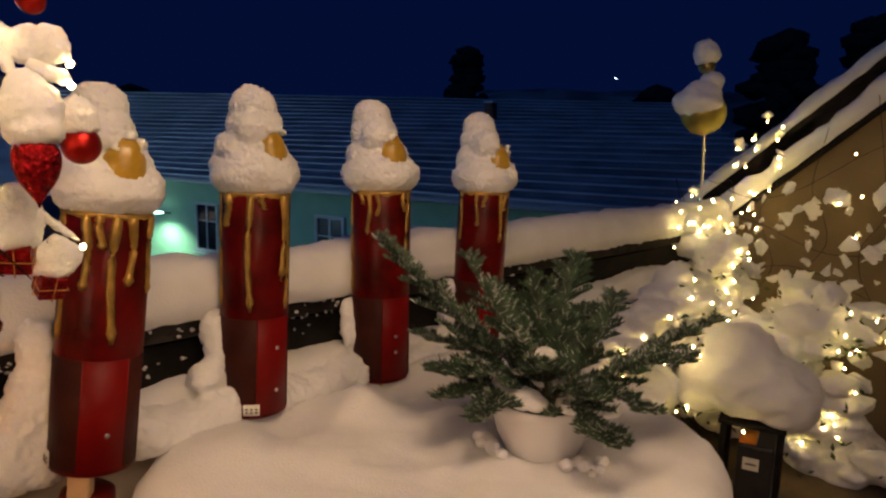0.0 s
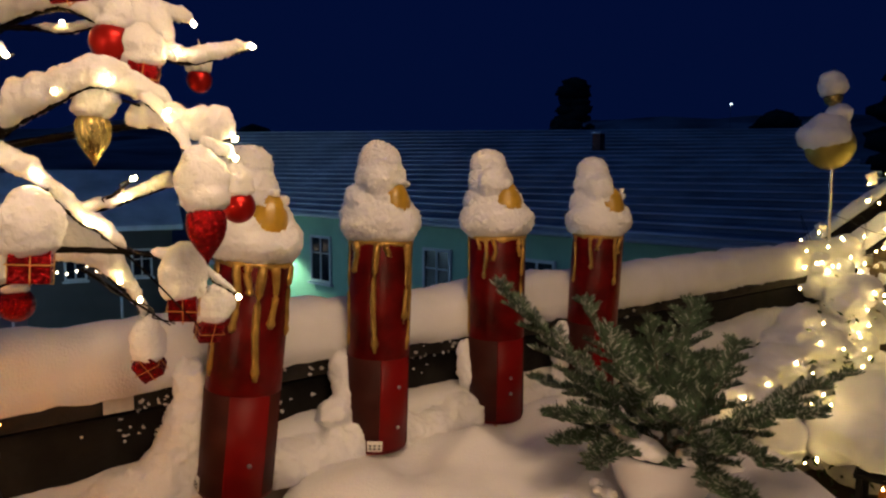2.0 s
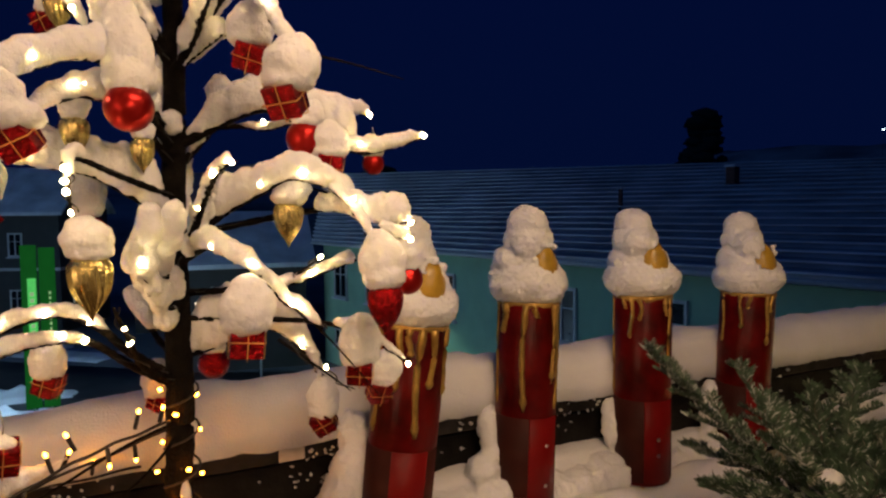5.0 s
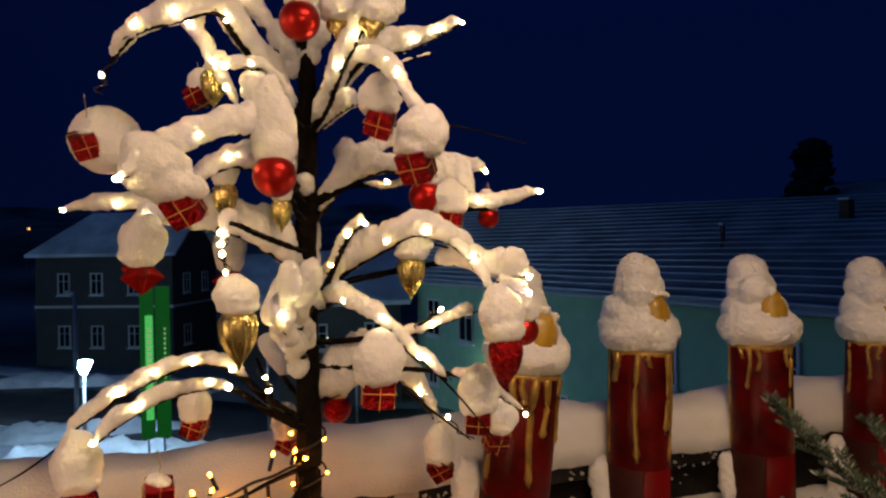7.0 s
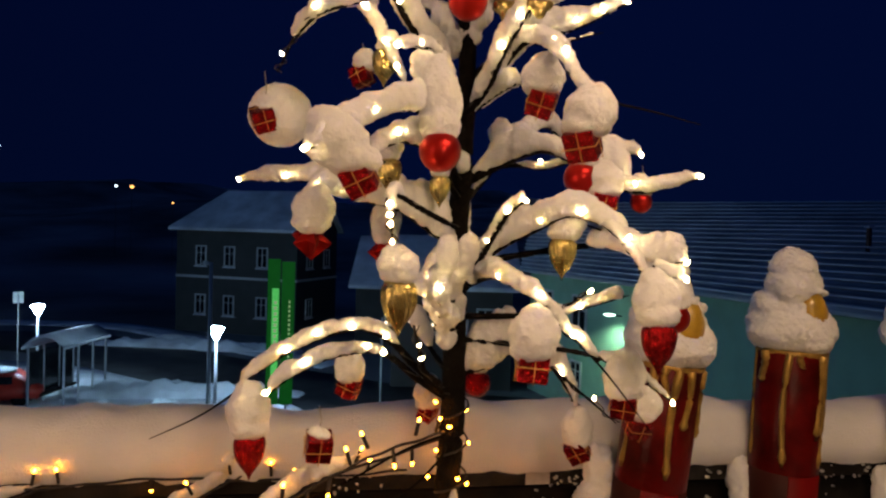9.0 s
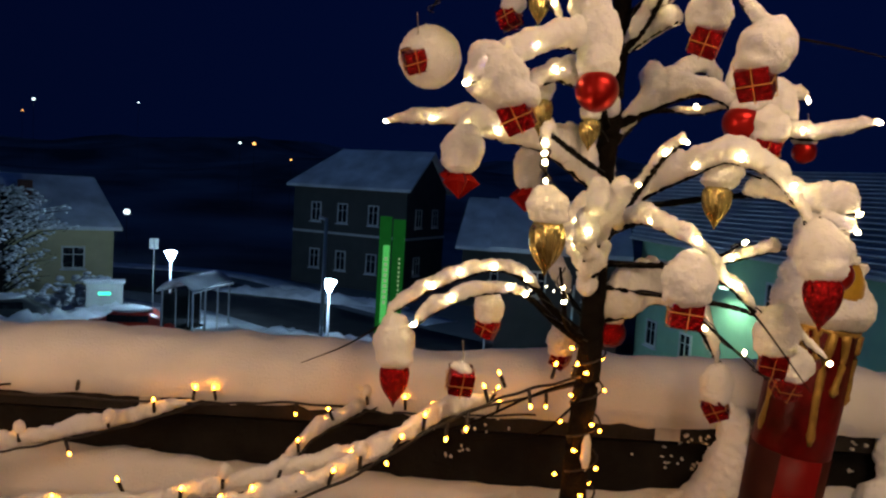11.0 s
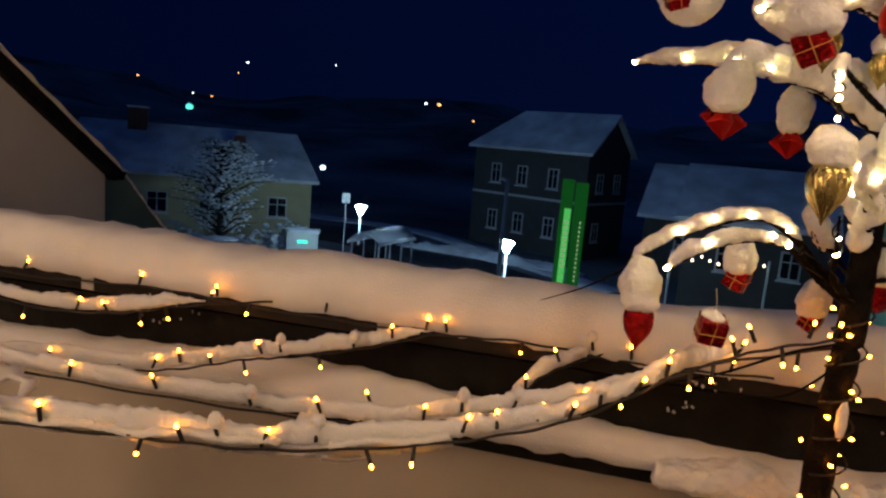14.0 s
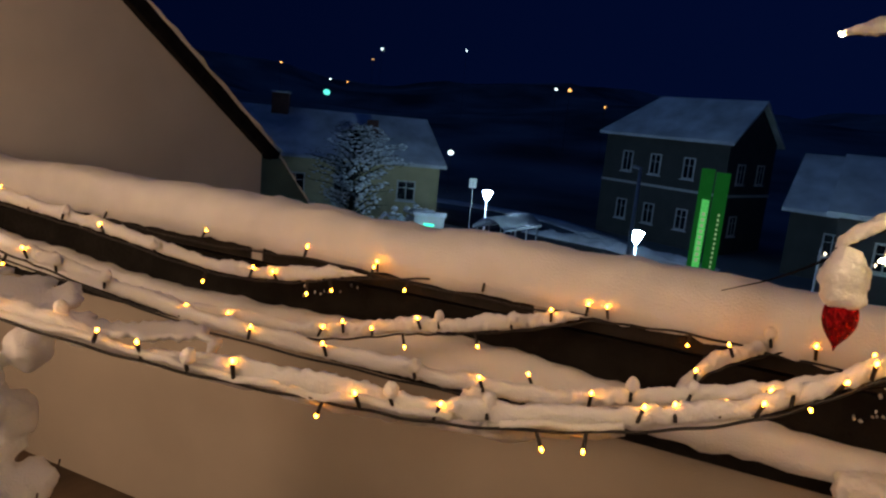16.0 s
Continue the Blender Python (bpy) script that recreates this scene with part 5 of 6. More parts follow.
# lit green banner towers
BANNER = mat("green_banner", (0.015, 0.22, 0.03), 0.5, scale=2.0, var=0.2, emit=(0.01, 0.16, 0.02), strength=0.28)
BANNERLIT = mat("green_banner_lit", (0.10, 0.55, 0.12), 0.5, emit=(0.10, 0.62, 0.13), strength=0.62)
BANNERTEXT = mat("banner_mark", (0.7, 0.85, 0.6), 0.5, emit=(0.5, 0.8, 0.35), strength=0.35)
bn = thing("advertising_banner", "two tall green illuminated advertising banners by the road", "banner", pose(-16.5, 10.95, 0, 0, 0, 57))
for x0, x1, zt, mt in ((-0.37, -0.02, 0.73, BANNER), (0.02, 0.38, 0.66, BANNER)):
    b_ = box("banner_panel", (x0, x1, -0.05, 0.05, -3.4, zt), mt, bn)
    bm = bmesh.new()
    tube(bm, [((x0 + x1) / 2, 0.07, GROUND), ((x0 + x1) / 2, 0.07, zt)], 0.03, 8)
    part("banner_pole", bm, STEELGREY, b_)
    box("lit_strip", (x0 + 0.13, x1 - 0.03, -0.058, -0.052, -2.9, -0.1) if x0 < 0 else (x0 + 0.30, x1 - 0.02, -0.058, -0.052, -2.9, -0.4), BANNERLIT if x0 < 0 else BANNER, b_)
    for k in range(9 if x0 < 0 else 14):
        z = -0.45 - k * (0.16 if x0 < 0 else 0.13)
        box("mark_bar", (x0 + 0.18, x0 + 0.27, -0.066, -0.060, z - 0.10, z) if x0 < 0 else (x0 + 0.20, x0 + 0.25, -0.066, -0.060, z - 0.07, z), BANNERTEXT, b_, bevel=0)

# snow banks beside road and stop
def heap(x, y, w, d, h, seed, name="snow_heap"):
    bm = bmesh.new()
    n, m_ = 26, 14
    rows = []
    for i in range(n + 1):
        row = []
        for k in range(m_ + 1):
            u, v = i / n * 2 - 1, k / m_ * 2 - 1
            z = h * max(0, (1 - u * u) * (1 - v * v)) ** 0.6 * (1 + 0.9 * fbm((u * w, v * d, 0), 0.9, seed)) - 0.05
            row.append(bm.verts.new((u * w / 2, v * d / 2, z)))
        rows.append(row)
    for a, b in zip(rows, rows[1:]):
        for k in range(m_):
            bm.faces.new((a[k], b[k], b[k + 1], a[k + 1]))
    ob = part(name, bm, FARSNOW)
    return ob


for x, y, w, d, h, a in ((-27.5, 9.5, 10, 2.0, 0.7, 75), (-30, 14.5, 12, 1.6, 0.6, 50), (-36, 5.0, 10, 3, 0.8, 80), (-24, 15.5, 8, 1.4, 0.5, 40), (-41, 21.0, 14, 1.6, 0.6, 40), (-38, 8.5, 6, 3, 0.7, 60)):
    ob = heap(x, y, w, d, h, x)
    ob.matrix_world = pose(x, y, GROUND + 0.02, 0, 0, a)
    tagged(ob, "heap of cleared snow beside the road", "snow", kind="stuff")

# snow-laden garden tree before the bungalow, and hedge
TWIGDARK = mat("dark_twigs", (0.03, 0.026, 0.022), 0.9, scale=5, var=0.4)
def bare_tree(x, y, height, spread, seed, n_limbs, label):
    r = random.Random(seed)
    o = thing("garden_tree", label, "tree", pose(x, y, GROUND))
    bm = bmesh.new()
    tube(bm, [(0, 0, 0), (0.05, 0, height * 0.5), (0, 0.05, height * 0.95)], [0.16, 0.10, 0.02], 8)
    part("trunk", bm, TWIGDARK, o)
    bm, bs = bmesh.new(), bmesh.new()
    for k in range(n_limbs):
        z = height * (0.18 + 0.78 * k / n_limbs)
        a = r.uniform(0, 6.28)
        ln = spread * math.sin(math.pi * (0.22 + 0.70 * k / n_limbs)) * r.uniform(0.55, 1.1)
        p0 = Vector((0, 0, z))
        p1 = p0 + Vector((math.cos(a) * ln * 0.5, math.sin(a) * ln * 0.5, ln * 0.34))
        p2 = p0 + Vector((math.cos(a) * ln, math.sin(a) * ln, ln * 0.42))
        tube(bm, [p0, p1, p2], [0.05, 0.03, 0.012], 5)
        for t in range(12):
            q = p0.lerp(p2, r.uniform(0.25, 1.0)) + Vector((r.uniform(-.2, .2), r.uniform(-.2, .2), r.uniform(0, .25)))
            w = r.uniform(0.05, 0.13)
            rr = bmesh.ops.create_icosphere(bs, subdivisions=1, radius=1.0)
            for v in rr["verts"]:
                v.co = q + Vector((v.co.x * w * r.uniform(0.8, 1.3), v.co.y * w * r.uniform(0.8, 1.3), v.co.z * w * 0.55))
            e = q + Vector((r.uniform(-.4, .4), r.uniform(-.4, .4), r.uniform(-.25, .3)))
            tube(bm, [q, e], [0.014, 0.006], 4)
    part("branchwork", bm, TWIGDARK, o)
    part("crown", bs, FARSNOW, o, "clumps of snow on the crown")


bare_tree(-40.5, 3.6, 6.6, 3.1, 3, 120, "bare garden tree thick with clinging snow")
r = random.Random(8)
bm = bmesh.new()
for k in range(420):
    f = r.random()
    q = Vector((-41.5 + r.uniform(-0.9, 0.9), -1.5 + 10.5 * f, GROUND + r.uniform(0.2, 1.5 + 0.5 * math.sin(f * 9))))
    w = r.uniform(0.10, 0.26)
    rr = bmesh.ops.create_icosphere(bm, subdivisions=1, radius=1.0)
    for v in rr["verts"]:
        v.co = q + Vector((v.co.x * w, v.co.y * w * r.uniform(0.8, 1.3), v.co.z * w * 0.6))
tagged(part("snowy_hedge", bm, FARSNOW), "clumpy garden hedge covered with snow", "hedge", kind="stuff")
kiosk = thing("ticket_machine", "small roadside machine with glowing green display", "machine", pose(-40.0, 8.3, GROUND, 0, 0, 75))
box("body", (-0.9, 0.9, -0.3, 0.3, 0, 1.7), WHITEFRAME, kiosk)
box("display", (-0.30, 0.30, -0.33, -0.305, 1.10, 1.25), mat("green_display", (0.1, 0.9, 0.6), 0.4, emit=(0.05, 1.0, 0.55), strength=1.6), kiosk)
box("snow_cap", (-1.0, 1.0, -0.4, 0.4, 1.7, 1.9), FARSNOW, kiosk, bevel=0.06)


def parked_car(x, y, turn, colour, label):
    o = thing("parked_car", label, "car", pose(x, y, GROUND, 0, 0, turn), "parked cars")
    bm = bmesh.new()
    prof = [(-2.0, 0.3), (-2.05, 0.75), (-1.2, 0.92), (-0.6, 1.38), (0.8, 1.42), (1.5, 0.98), (2.0, 0.85), (2.05, 0.3)]
    a = [bm.verts.new((px_, -0.82, pz)) for px_, pz in prof]
    b = [bm.verts.new((px_, 0.82, pz)) for px_, pz in prof]
    bm.faces.new(a)
    bm.faces.new(list(reversed(b)))
    for i in range(8):
        bm.faces.new((a[i], b[i], b[(i + 1) % 8], a[(i + 1) % 8]))
    bmesh.ops.recalc_face_normals(bm, faces=bm.faces)
    bmesh.ops.bevel(bm, geom=list(bm.edges), offset=0.08, segments=2, affect="EDGES")
    part("body", bm, colour, o)
    for s_ in (-0.83, 0.79):
        box("side_window", (-0.75, 1.05, s_, s_ + 0.04, 0.98, 1.30), GLASS, o)
    for wx in (-1.25, 1.3):
        for wy in (-0.8, 0.62):
            bm = bmesh.new()
            lathe(bm, [(0.20, 0.0), (0.31, 0.02), (0.31, 0.16), (0.20, 0.18)], 16, pose(wx, wy + 0.18, 0.31, 90, 0, 0))
            part("wheel", bm, DARKWOOD, o)
    bm = bmesh.new()
    lump(bm, (0.1, 0, 1.44), (0.95, 0.78, 0.14), 3, 0.1, 3)
    part("roof_snow", bm, FARSNOW, o)


parked_car(-33.5, 8.0, 60, mat("red_car_paint", (0.45, 0.03, 0.015), 0.35), "red parked car with snow on its roof")
parked_car(-38.5, 3.4, 75, mat("dark_car_paint", (0.04, 0.045, 0.05), 0.35), "dark parked car buried in snow")

# far lights on the hillside and dark trees on the skyline
COLDDOT = mat("far_cold_light", (0.8, 0.9, 1), 0.5, emit=(0.7, 0.9, 1.0), strength=3.0)
WARMDOT = mat("far_warm_light", (1, 0.7, 0.4), 0.5, emit=(1.0, 0.45, 0.12), strength=2.2)
TEALDOT = mat("far_teal_light", (0.4, 1, 0.9), 0.5, emit=(0.12, 0.9, 0.75), strength=1.2)
for tone, x, y, z, w in (("C", 23.6, 198.7, 19.6, 0.45), ("C", -178.6, 22.4, 16.5, 0.5), ("W", -178.9, 20.3, 13.8, 0.3), ("W", -160.0, -2.0, 9.7, 0.4), ("C", -159.8, 8.9, 7.2, 0.35), ("T", -149.8, 7.7, 4.1, 1.2), ("W", -159.5, 12.7, 6.9, 0.3), ("C", -184.4, 45.8, 19.0, 0.35), ("C", -111.7, 43.7, 7.6, 0.35), ("W", -110.8, 45.8, 7.6, 0.5), ("W", -99.3, 47.1, 5.0, 0.25), ("C", -68.1, 16.0, -2.1, 0.45)):
    o = thing("far_lamp", "tiny distant lamp glowing on the dark hillside", "lamp", pose(x, y, z), "far lamps")
    bm = bmesh.new()
    lathe(bm, [(w * 0.3, -w * 0.5), (w * 0.6, -w * 0.3), (w * 0.6, w * 0.2), (w * 0.1, w * 0.5)], 10)
    part("glow", bm, {"C": COLDDOT, "W": WARMDOT, "T": TEALDOT}[tone], o)
    bm = bmesh.new()
    tube(bm, [(0, 0, -26), (0, 0, -w * 0.5)], 0.03, 6)
    part("post", bm, TWIGDARK, o)


def conifer(x, y, height, width, seed):
    r = random.Random(seed)
    o = thing("far_conifer", "dark conifer standing on the skyline at night", "tree", pose(x, y, GROUND), "skyline trees")
    bm = bmesh.new()
    tube(bm, [(0, 0, 0), (0, 0, height)], [0.4, 0.05], 6)
    part("trunk", bm, TWIGDARK, o)
    bm = bmesh.new()
    for k in range(130):
        f = r.random() ** 0.8
        a = r.uniform(0, 6.28)
        rr = width * (1 - f) ** 0.6 * (0.45 + 0.55 * abs(math.sin(f * 8))) * r.uniform(0.5, 1.0)
        q = Vector((math.cos(a) * rr, math.sin(a) * rr, height * (0.15 + 0.85 * f)))
        s = r.uniform(0.6, 1.3) * width * 0.22
        g = bmesh.ops.create_icosphere(bm, subdivisions=1, radius=1.0)
        for v in g["verts"]:
            v.co = q + Vector((v.co.x * s * r.uniform(0.7, 1.3), v.co.y * s * r.uniform(0.7, 1.3), v.co.z * s * 0.6))
    part("crown", bm, mat("conifer_green_%d" % seed, (0.010, 0.016, 0.012), 0.9, scale=1.0, var=0.4), o)


for x, y, h, w, sd in ((-6.5, 75, 17, 5.0, 1), (33, 97, 22, 9, 3), (47, 103, 25, 10, 5), (-60, 100, 14, 8, 6), (20, 112, 16, 9, 7)):
    conifer(x, y, h, w, sd)


# string of party lights over the yard across the road
yard = thing("yard_garland", "row of tiny warm lights strung across the far yard", "string lights")
YA, YB = Vector((-22.3, 20.1, -2.25)), Vector((-19.6, 22.7, -2.2))
bm = bmesh.new()
tube(bm, [YA.lerp(YB, k / 12) - Vector((0, 0, 0.25 * math.sin(math.pi * ((k / 12 * 3) % 1)))) for k in range(13)], 0.012, 5)
part("cable", bm, WIRE, yard)
YARDBULB = bulb_mesh("yard_bulb", mat("yard_light", (1, 0.85, 0.6), 0.4, emit=(1.0, 0.82, 0.55), strength=5.0), 0.045)
for k in range(11):
    o = new("yard_bulb", YARDBULB)
    o.parent = yard
    o.matrix_basis = Matrix.Translation(YA.lerp(YB, (k + 0.5) / 11) - Vector((0, 0, 0.06 + 0.25 * math.sin(math.pi * (((k + 0.5) / 11 * 3) % 1)))))
for p in (YA, YB):
    bm = bmesh.new()
    tube(bm, [(p.x, p.y, GROUND), (p.x, p.y, p.z + 0.05)], 0.05, 8)
    part("post", bm, STEELGREY, yard)
# ---- fir arrangement in a white pot on the table ----
NEEDLE = mat("fir_needles", (0.040, 0.078, 0.040), 0.55, scale=30, var=0.5)
FROST = mat("frosted_needles", (0.34, 0.38, 0.36), 0.75, scale=30, var=0.3)
TWIG = mat("fir_twig", (0.075, 0.055, 0.04), 0.8, scale=30, var=0.3)
CERAMIC = mat("white_ceramic", (0.74, 0.74, 0.76), 0.35, scale=6, var=0.03, bump=0.03)
POT = Vector((0.262, 1.585, 0.775))
pot = thing("plant_pot", "round white ceramic pot sunk into the table snow", "pot", Matrix.Translation(POT))
bm = bmesh.new()
lathe(bm, [(0.068, 0.0), (0.078, 0.003), (0.102, 0.05), (0.117, 0.110), (0.121, 0.130), (0.116, 0.132), (0.110, 0.115), (0.06, 0.10)], 44)
part("bowl", bm, CERAMIC, pot)
bm = bmesh.new()
lathe(bm, [(0.110, 0.102), (0.09, 0.110), (0.02, 0.116)], 24)
part("soil", bm, mat("dark_soil", (0.03, 0.022, 0.016), 0.95, scale=50, var=0.5, bump=0.8, bscale=90), pot)

fir = thing("fir_arrangement", "frosted green fir twigs arranged in the white pot", "plant", Matrix.Translation(POT))
frng = random.Random(11)


def needle_mesh(lines, density, length, rng, frost_share):
    """Needles of small three-sided spikes along twigs, parted into green and frosted ones."""
    out = {0: ([], []), 1: ([], [])}
    for a, b in lines:
        d = b - a
        ln = d.length
        if ln < 1e-4:
            continue
        d.normalize()
        side = d.cross(Vector((0, 0, 1)))
        side = side.normalized() if side.length > 0.05 else Vector((1, 0, 0))
        up = side.cross(d).normalized()
        for k in range(int(ln * density)):
            p = a + d * ln * rng.random()
            ang = rng.choice((0, math.pi)) + rng.gauss(0, 0.55)
            out_dir = (side * math.cos(ang) + up * (abs(math.sin(ang)) * 0.9 + 0.12)) * 0.9 + d * rng.uniform(0.35, 0.8)
            out_dir.normalize()
            L = length * rng.uniform(0.7, 1.15)
            w = 0.0017
            s2 = out_dir.cross(d)
            s2 = s2.normalized() * w if s2.length > 0.01 else up * w
            s3 = out_dir.cross(s2).normalized() * w
            vs, fs = out[1 if rng.random() < frost_share else 0]
            n = len(vs)
            m_ = p + out_dir * L * 0.55
            vs += [p + s2 * 0.6, p - s2 * 0.6, m_ + s2, m_ - s2, m_ + s3, p + out_dir * L]
            fs += [(n, n + 2, n + 4), (n, n + 4, n + 3, n + 1), (n + 2, n + 5, n + 4), (n + 4, n + 5, n + 3), (n, n + 1, n + 3, n + 2), (n + 2, n + 3, n + 5)]
    return out


def fir_branch(tip, seed, lift, frost):
    rng = random.Random(seed)
    base = POT + Vector((rng.uniform(-0.03, 0.03), rng.uniform(-0.03, 0.03), 0.10))
    tip = Vector(tip)
    mid = base.lerp(tip, 0.5) + Vector((0, 0, lift))
    path = [p - POT for p in catmull([base, mid, tip], 9)]
    bm = bmesh.new()
    tube(bm, path, [0.0045 * (1 - 0.7 * i / len(path)) for i in range(len(path))], 6)
    lines = [(path[i], path[i + 1]) for i in range(4, len(path) - 1)]
    total = (tip - base).length
    for i in range(5, len(path) - 1):
        for sgn in (-1, 1):
            if rng.random() < 0.40:
                continue
            d = (path[i + 1] - path[i]).normalized()
            side = d.cross(Vector((0, 0, 1))).normalized() * sgn
            f = i / len(path)
            ln = total * 0.34 * (1.12 - f) * rng.uniform(0.7, 1.15)
            e = path[i] + (d * 0.75 + side * 0.75 + Vector((0, 0, rng.uniform(-0.2, 0.15)))).normalized() * ln
            tube(bm, [path[i], path[i].lerp(e, 0.5) + Vector((0, 0, 0.004)), e], [0.0022, 0.0018, 0.001], 5)
            lines.append((path[i], e))
    b = part("branch", bm, TWIG, fir)
    nd = needle_mesh(lines, 1700, 0.0225, rng, frost)
    for key, nm, mt in ((0, "needles", NEEDLE), (1, "frosted_needles", FROST)):
        vs, fs = nd[key]
        me = bpy.data.meshes.new(nm)
        me.from_pydata([tuple(v) for v in vs], [], fs)
        me.materials.append(mt)
        o = new(nm, me)
        o.parent = b
        o["kind"] = "stuff"


for i, tip in enumerate([(-0.123, 1.615, 1.244), (0.062, 1.80, 1.185), (0.347, 1.98, 1.165), (0.447, 1.87, 1.087), (0.631, 1.603, 1.098), (0.563, 1.499, 1.044), (0.466, 1.370, 0.965), (0.394, 1.309, 0.922), (0.11, 1.388, 0.922), (0.032, 1.467, 0.931), (-0.03, 1.576, 1.036), (0.019, 1.465, 0.997), (0.178, 1.509, 1.084), (0.276, 1.398, 1.027), (0.355, 1.366, 0.985), (0.311, 1.812, 1.092), (0.225, 1.825, 1.143), (0.143, 1.766, 1.108), (0.235, 1.443, 1.033), (0.40, 1.70, 1.06), (0.10, 1.60, 1.06)]):
    fir_branch(tip, 100 + i, 0.035 if tip[2] < 1.05 else 0.01, 0.08 if i in (2, 3, 15, 16, 17, 19) else 0.20)
bm = bmesh.new()
for x, y, z, w, sd in ((-0.05, -0.085, 0.155, 0.038, 1), (-0.02, -0.10, 0.15, 0.028, 2), (0.05, -0.11, 0.155, 0.03, 3), (-0.085, -0.05, 0.165, 0.032, 4), (0.10, -0.06, 0.165, 0.026, 5), (0.0, -0.03, 0.18, 0.03, 6), (0.13, -0.12, 0.15, 0.02, 7), (0.0, 0.08, 0.20, 0.03, 8)):
    lump(bm, (x, y, z), (w, w, w * 0.6), sd, 0.2, 3)
sn = remesh(part("snow_clumps", bm, SNOW, fir), 0.005, 1, 0.006, 0.02)
bm = bmesh.new()
for x, y, w, sd in ((0.155, 1.515, 0.030, 1), (0.125, 1.535, 0.022, 2), (0.175, 1.485, 0.022, 3), (0.345, 1.475, 0.032, 4), (0.375, 1.455, 0.022, 5), (0.31, 1.46, 0.026, 6), (0.385, 1.49, 0.026, 7), (0.12, 1.57, 0.026, 8), (0.36, 1.43, 0.016, 9)):
    lump(bm, (x, y, 0.806), (w * 0.6, w * 0.6, w * 0.5), sd, 0.25, 3)
tagged(remesh(part("snow_crumbs", bm, SNOW), 0.005, 1, 0.006, 0.02), "loose lumps of snow round the pot", "snow", kind="stuff")

# ---- lit corner ----
NETBULB = bulb_mesh("net_bulb", mat("net_led", (1.0, 0.9, 0.6), 0.3, emit=(1.0, 0.68, 0.22), strength=60.0), 0.0040)
LEAF = mat("shrub_leaf", (0.045, 0.085, 0.022), 0.5, scale=20, var=0.5)
net = thing("light_net", "warm white light net on the cheek wall clotted with snow", "string lights", RAIL)
nrng = random.Random(21)


def shard(bm, c, size, rng, seed):
    """A torn, flat piece of snow caught on the net."""
    c = Vector(c)
    pts = []
    for k in range(9):
        a = rng.uniform(0, 6.28)
        r_ = size * rng.uniform(0.35, 1.35)
        pts.append(bm.verts.new(c + Vector((rng.uniform(-0.3, 0.3) * size, r_ * math.cos(a), r_ * math.sin(a) * 0.9))))
    bmesh.ops.convex_hull(bm, input=pts)


def netplace(d, z):
    # the net leans off the wall towards the floor
    return Vector((3.44 - 0.16 * max(0.0, 1.1 - z), d, z))


strands = []
for k in range(5):
    d0 = 0.25 - k * 0.24
    strands.append([netplace(d0 + 0.05 * math.sin(j * 1.7 + k * 2.1), z) for j, z in enumerate([1.42 - 0.13 * k * 0 - 0.14 * i + (0.15 * (k - 2) if i == 0 else 0) for i in range(9)])])
for k in range(4):
    z0 = 1.24 - k * 0.22
    strands.append([netplace(d, z0 + 0.07 * math.sin(d * 6 + k * 1.9) + (0.30 * max(0, -d - 0.1) if k == 0 else 0)) for d in [0.35 - 0.14 * i for i in range(10)]])
for st in strands:
    bm = bmesh.new()
    tube(bm, catmull(st, 6), 0.0017, 5)
    part("strand", bm, WIRE, net)


def under_verge(d):
    return 0.95 + (0.174 - d) * 0.875


nb = 0
for k in range(420):
    d = nrng.uniform(-0.85, 0.42)
    z = nrng.uniform(0.10, 1.50)
    if z > under_verge(d) + 0.35 or (z > 0.95 and d > 0.30) or (z < 0.55 and d < -0.75):
        continue
    dens = 1.0 if (d > 0.0 and z < 1.25) else 0.35 if z > 0.75 else 0.8
    if nrng.random() > dens * 0.62:
        continue
    o = new("net_bulb", NETBULB)
    o.parent = net
    o.matrix_basis = Matrix.Translation(netplace(d, z) + Vector((nrng.uniform(-0.10, -0.03), 0, 0)))
    nb += 1
    if nb > 62:
        break
# torn clots, each of its own
for k in range(80):
    d = nrng.uniform(-0.80, 0.12)
    z = nrng.uniform(0.72, 1.30)
    if z > under_verge(d) + 0.10:
        continue
    bm = bmesh.new()
    shard(bm, netplace(d, z) + Vector((-0.03, 0, 0)), nrng.choice((0.022, 0.03, 0.04, 0.055)), nrng, k * 3.1)
    remesh(part("snow_clot", bm, SNOW, net), 0.006, 3, 0.008, 0.02)

# lights and clots thick along the foot of the verge
for k in range(34):
    d = nrng.uniform(-0.30, 0.42)
    z = under_verge(d) + nrng.uniform(-0.16, 0.34)
    p = Vector((3.40 + nrng.uniform(-0.05, 0.02), d, z))
    o = new("net_bulb", NETBULB)
    o.parent, o.matrix_basis = net, Matrix.Translation(p)
    if k % 2:
        bm = bmesh.new()
        shard(bm, p + Vector((0.03, 0, 0.02)), nrng.choice((0.02, 0.03, 0.04)), nrng, k * 2.3)
        remesh(part("snow_clot", bm, SNOW, net), 0.006, 3, 0.008, 0.02)

# thicker clots lower down, where the net sags to the floor
for k in range(44):
    d = nrng.uniform(-0.85, -0.05)
    z = nrng.uniform(0.30, 0.86)
    bm = bmesh.new()
    shard(bm, netplace(d, z) + Vector((nrng.uniform(-0.08, -0.02), 0, 0)), nrng.choice((0.03, 0.04, 0.055, 0.07)), nrng, k * 1.7)
    remesh(part("snow_clot", bm, SNOW, net), 0.007, 3, 0.010, 0.02)

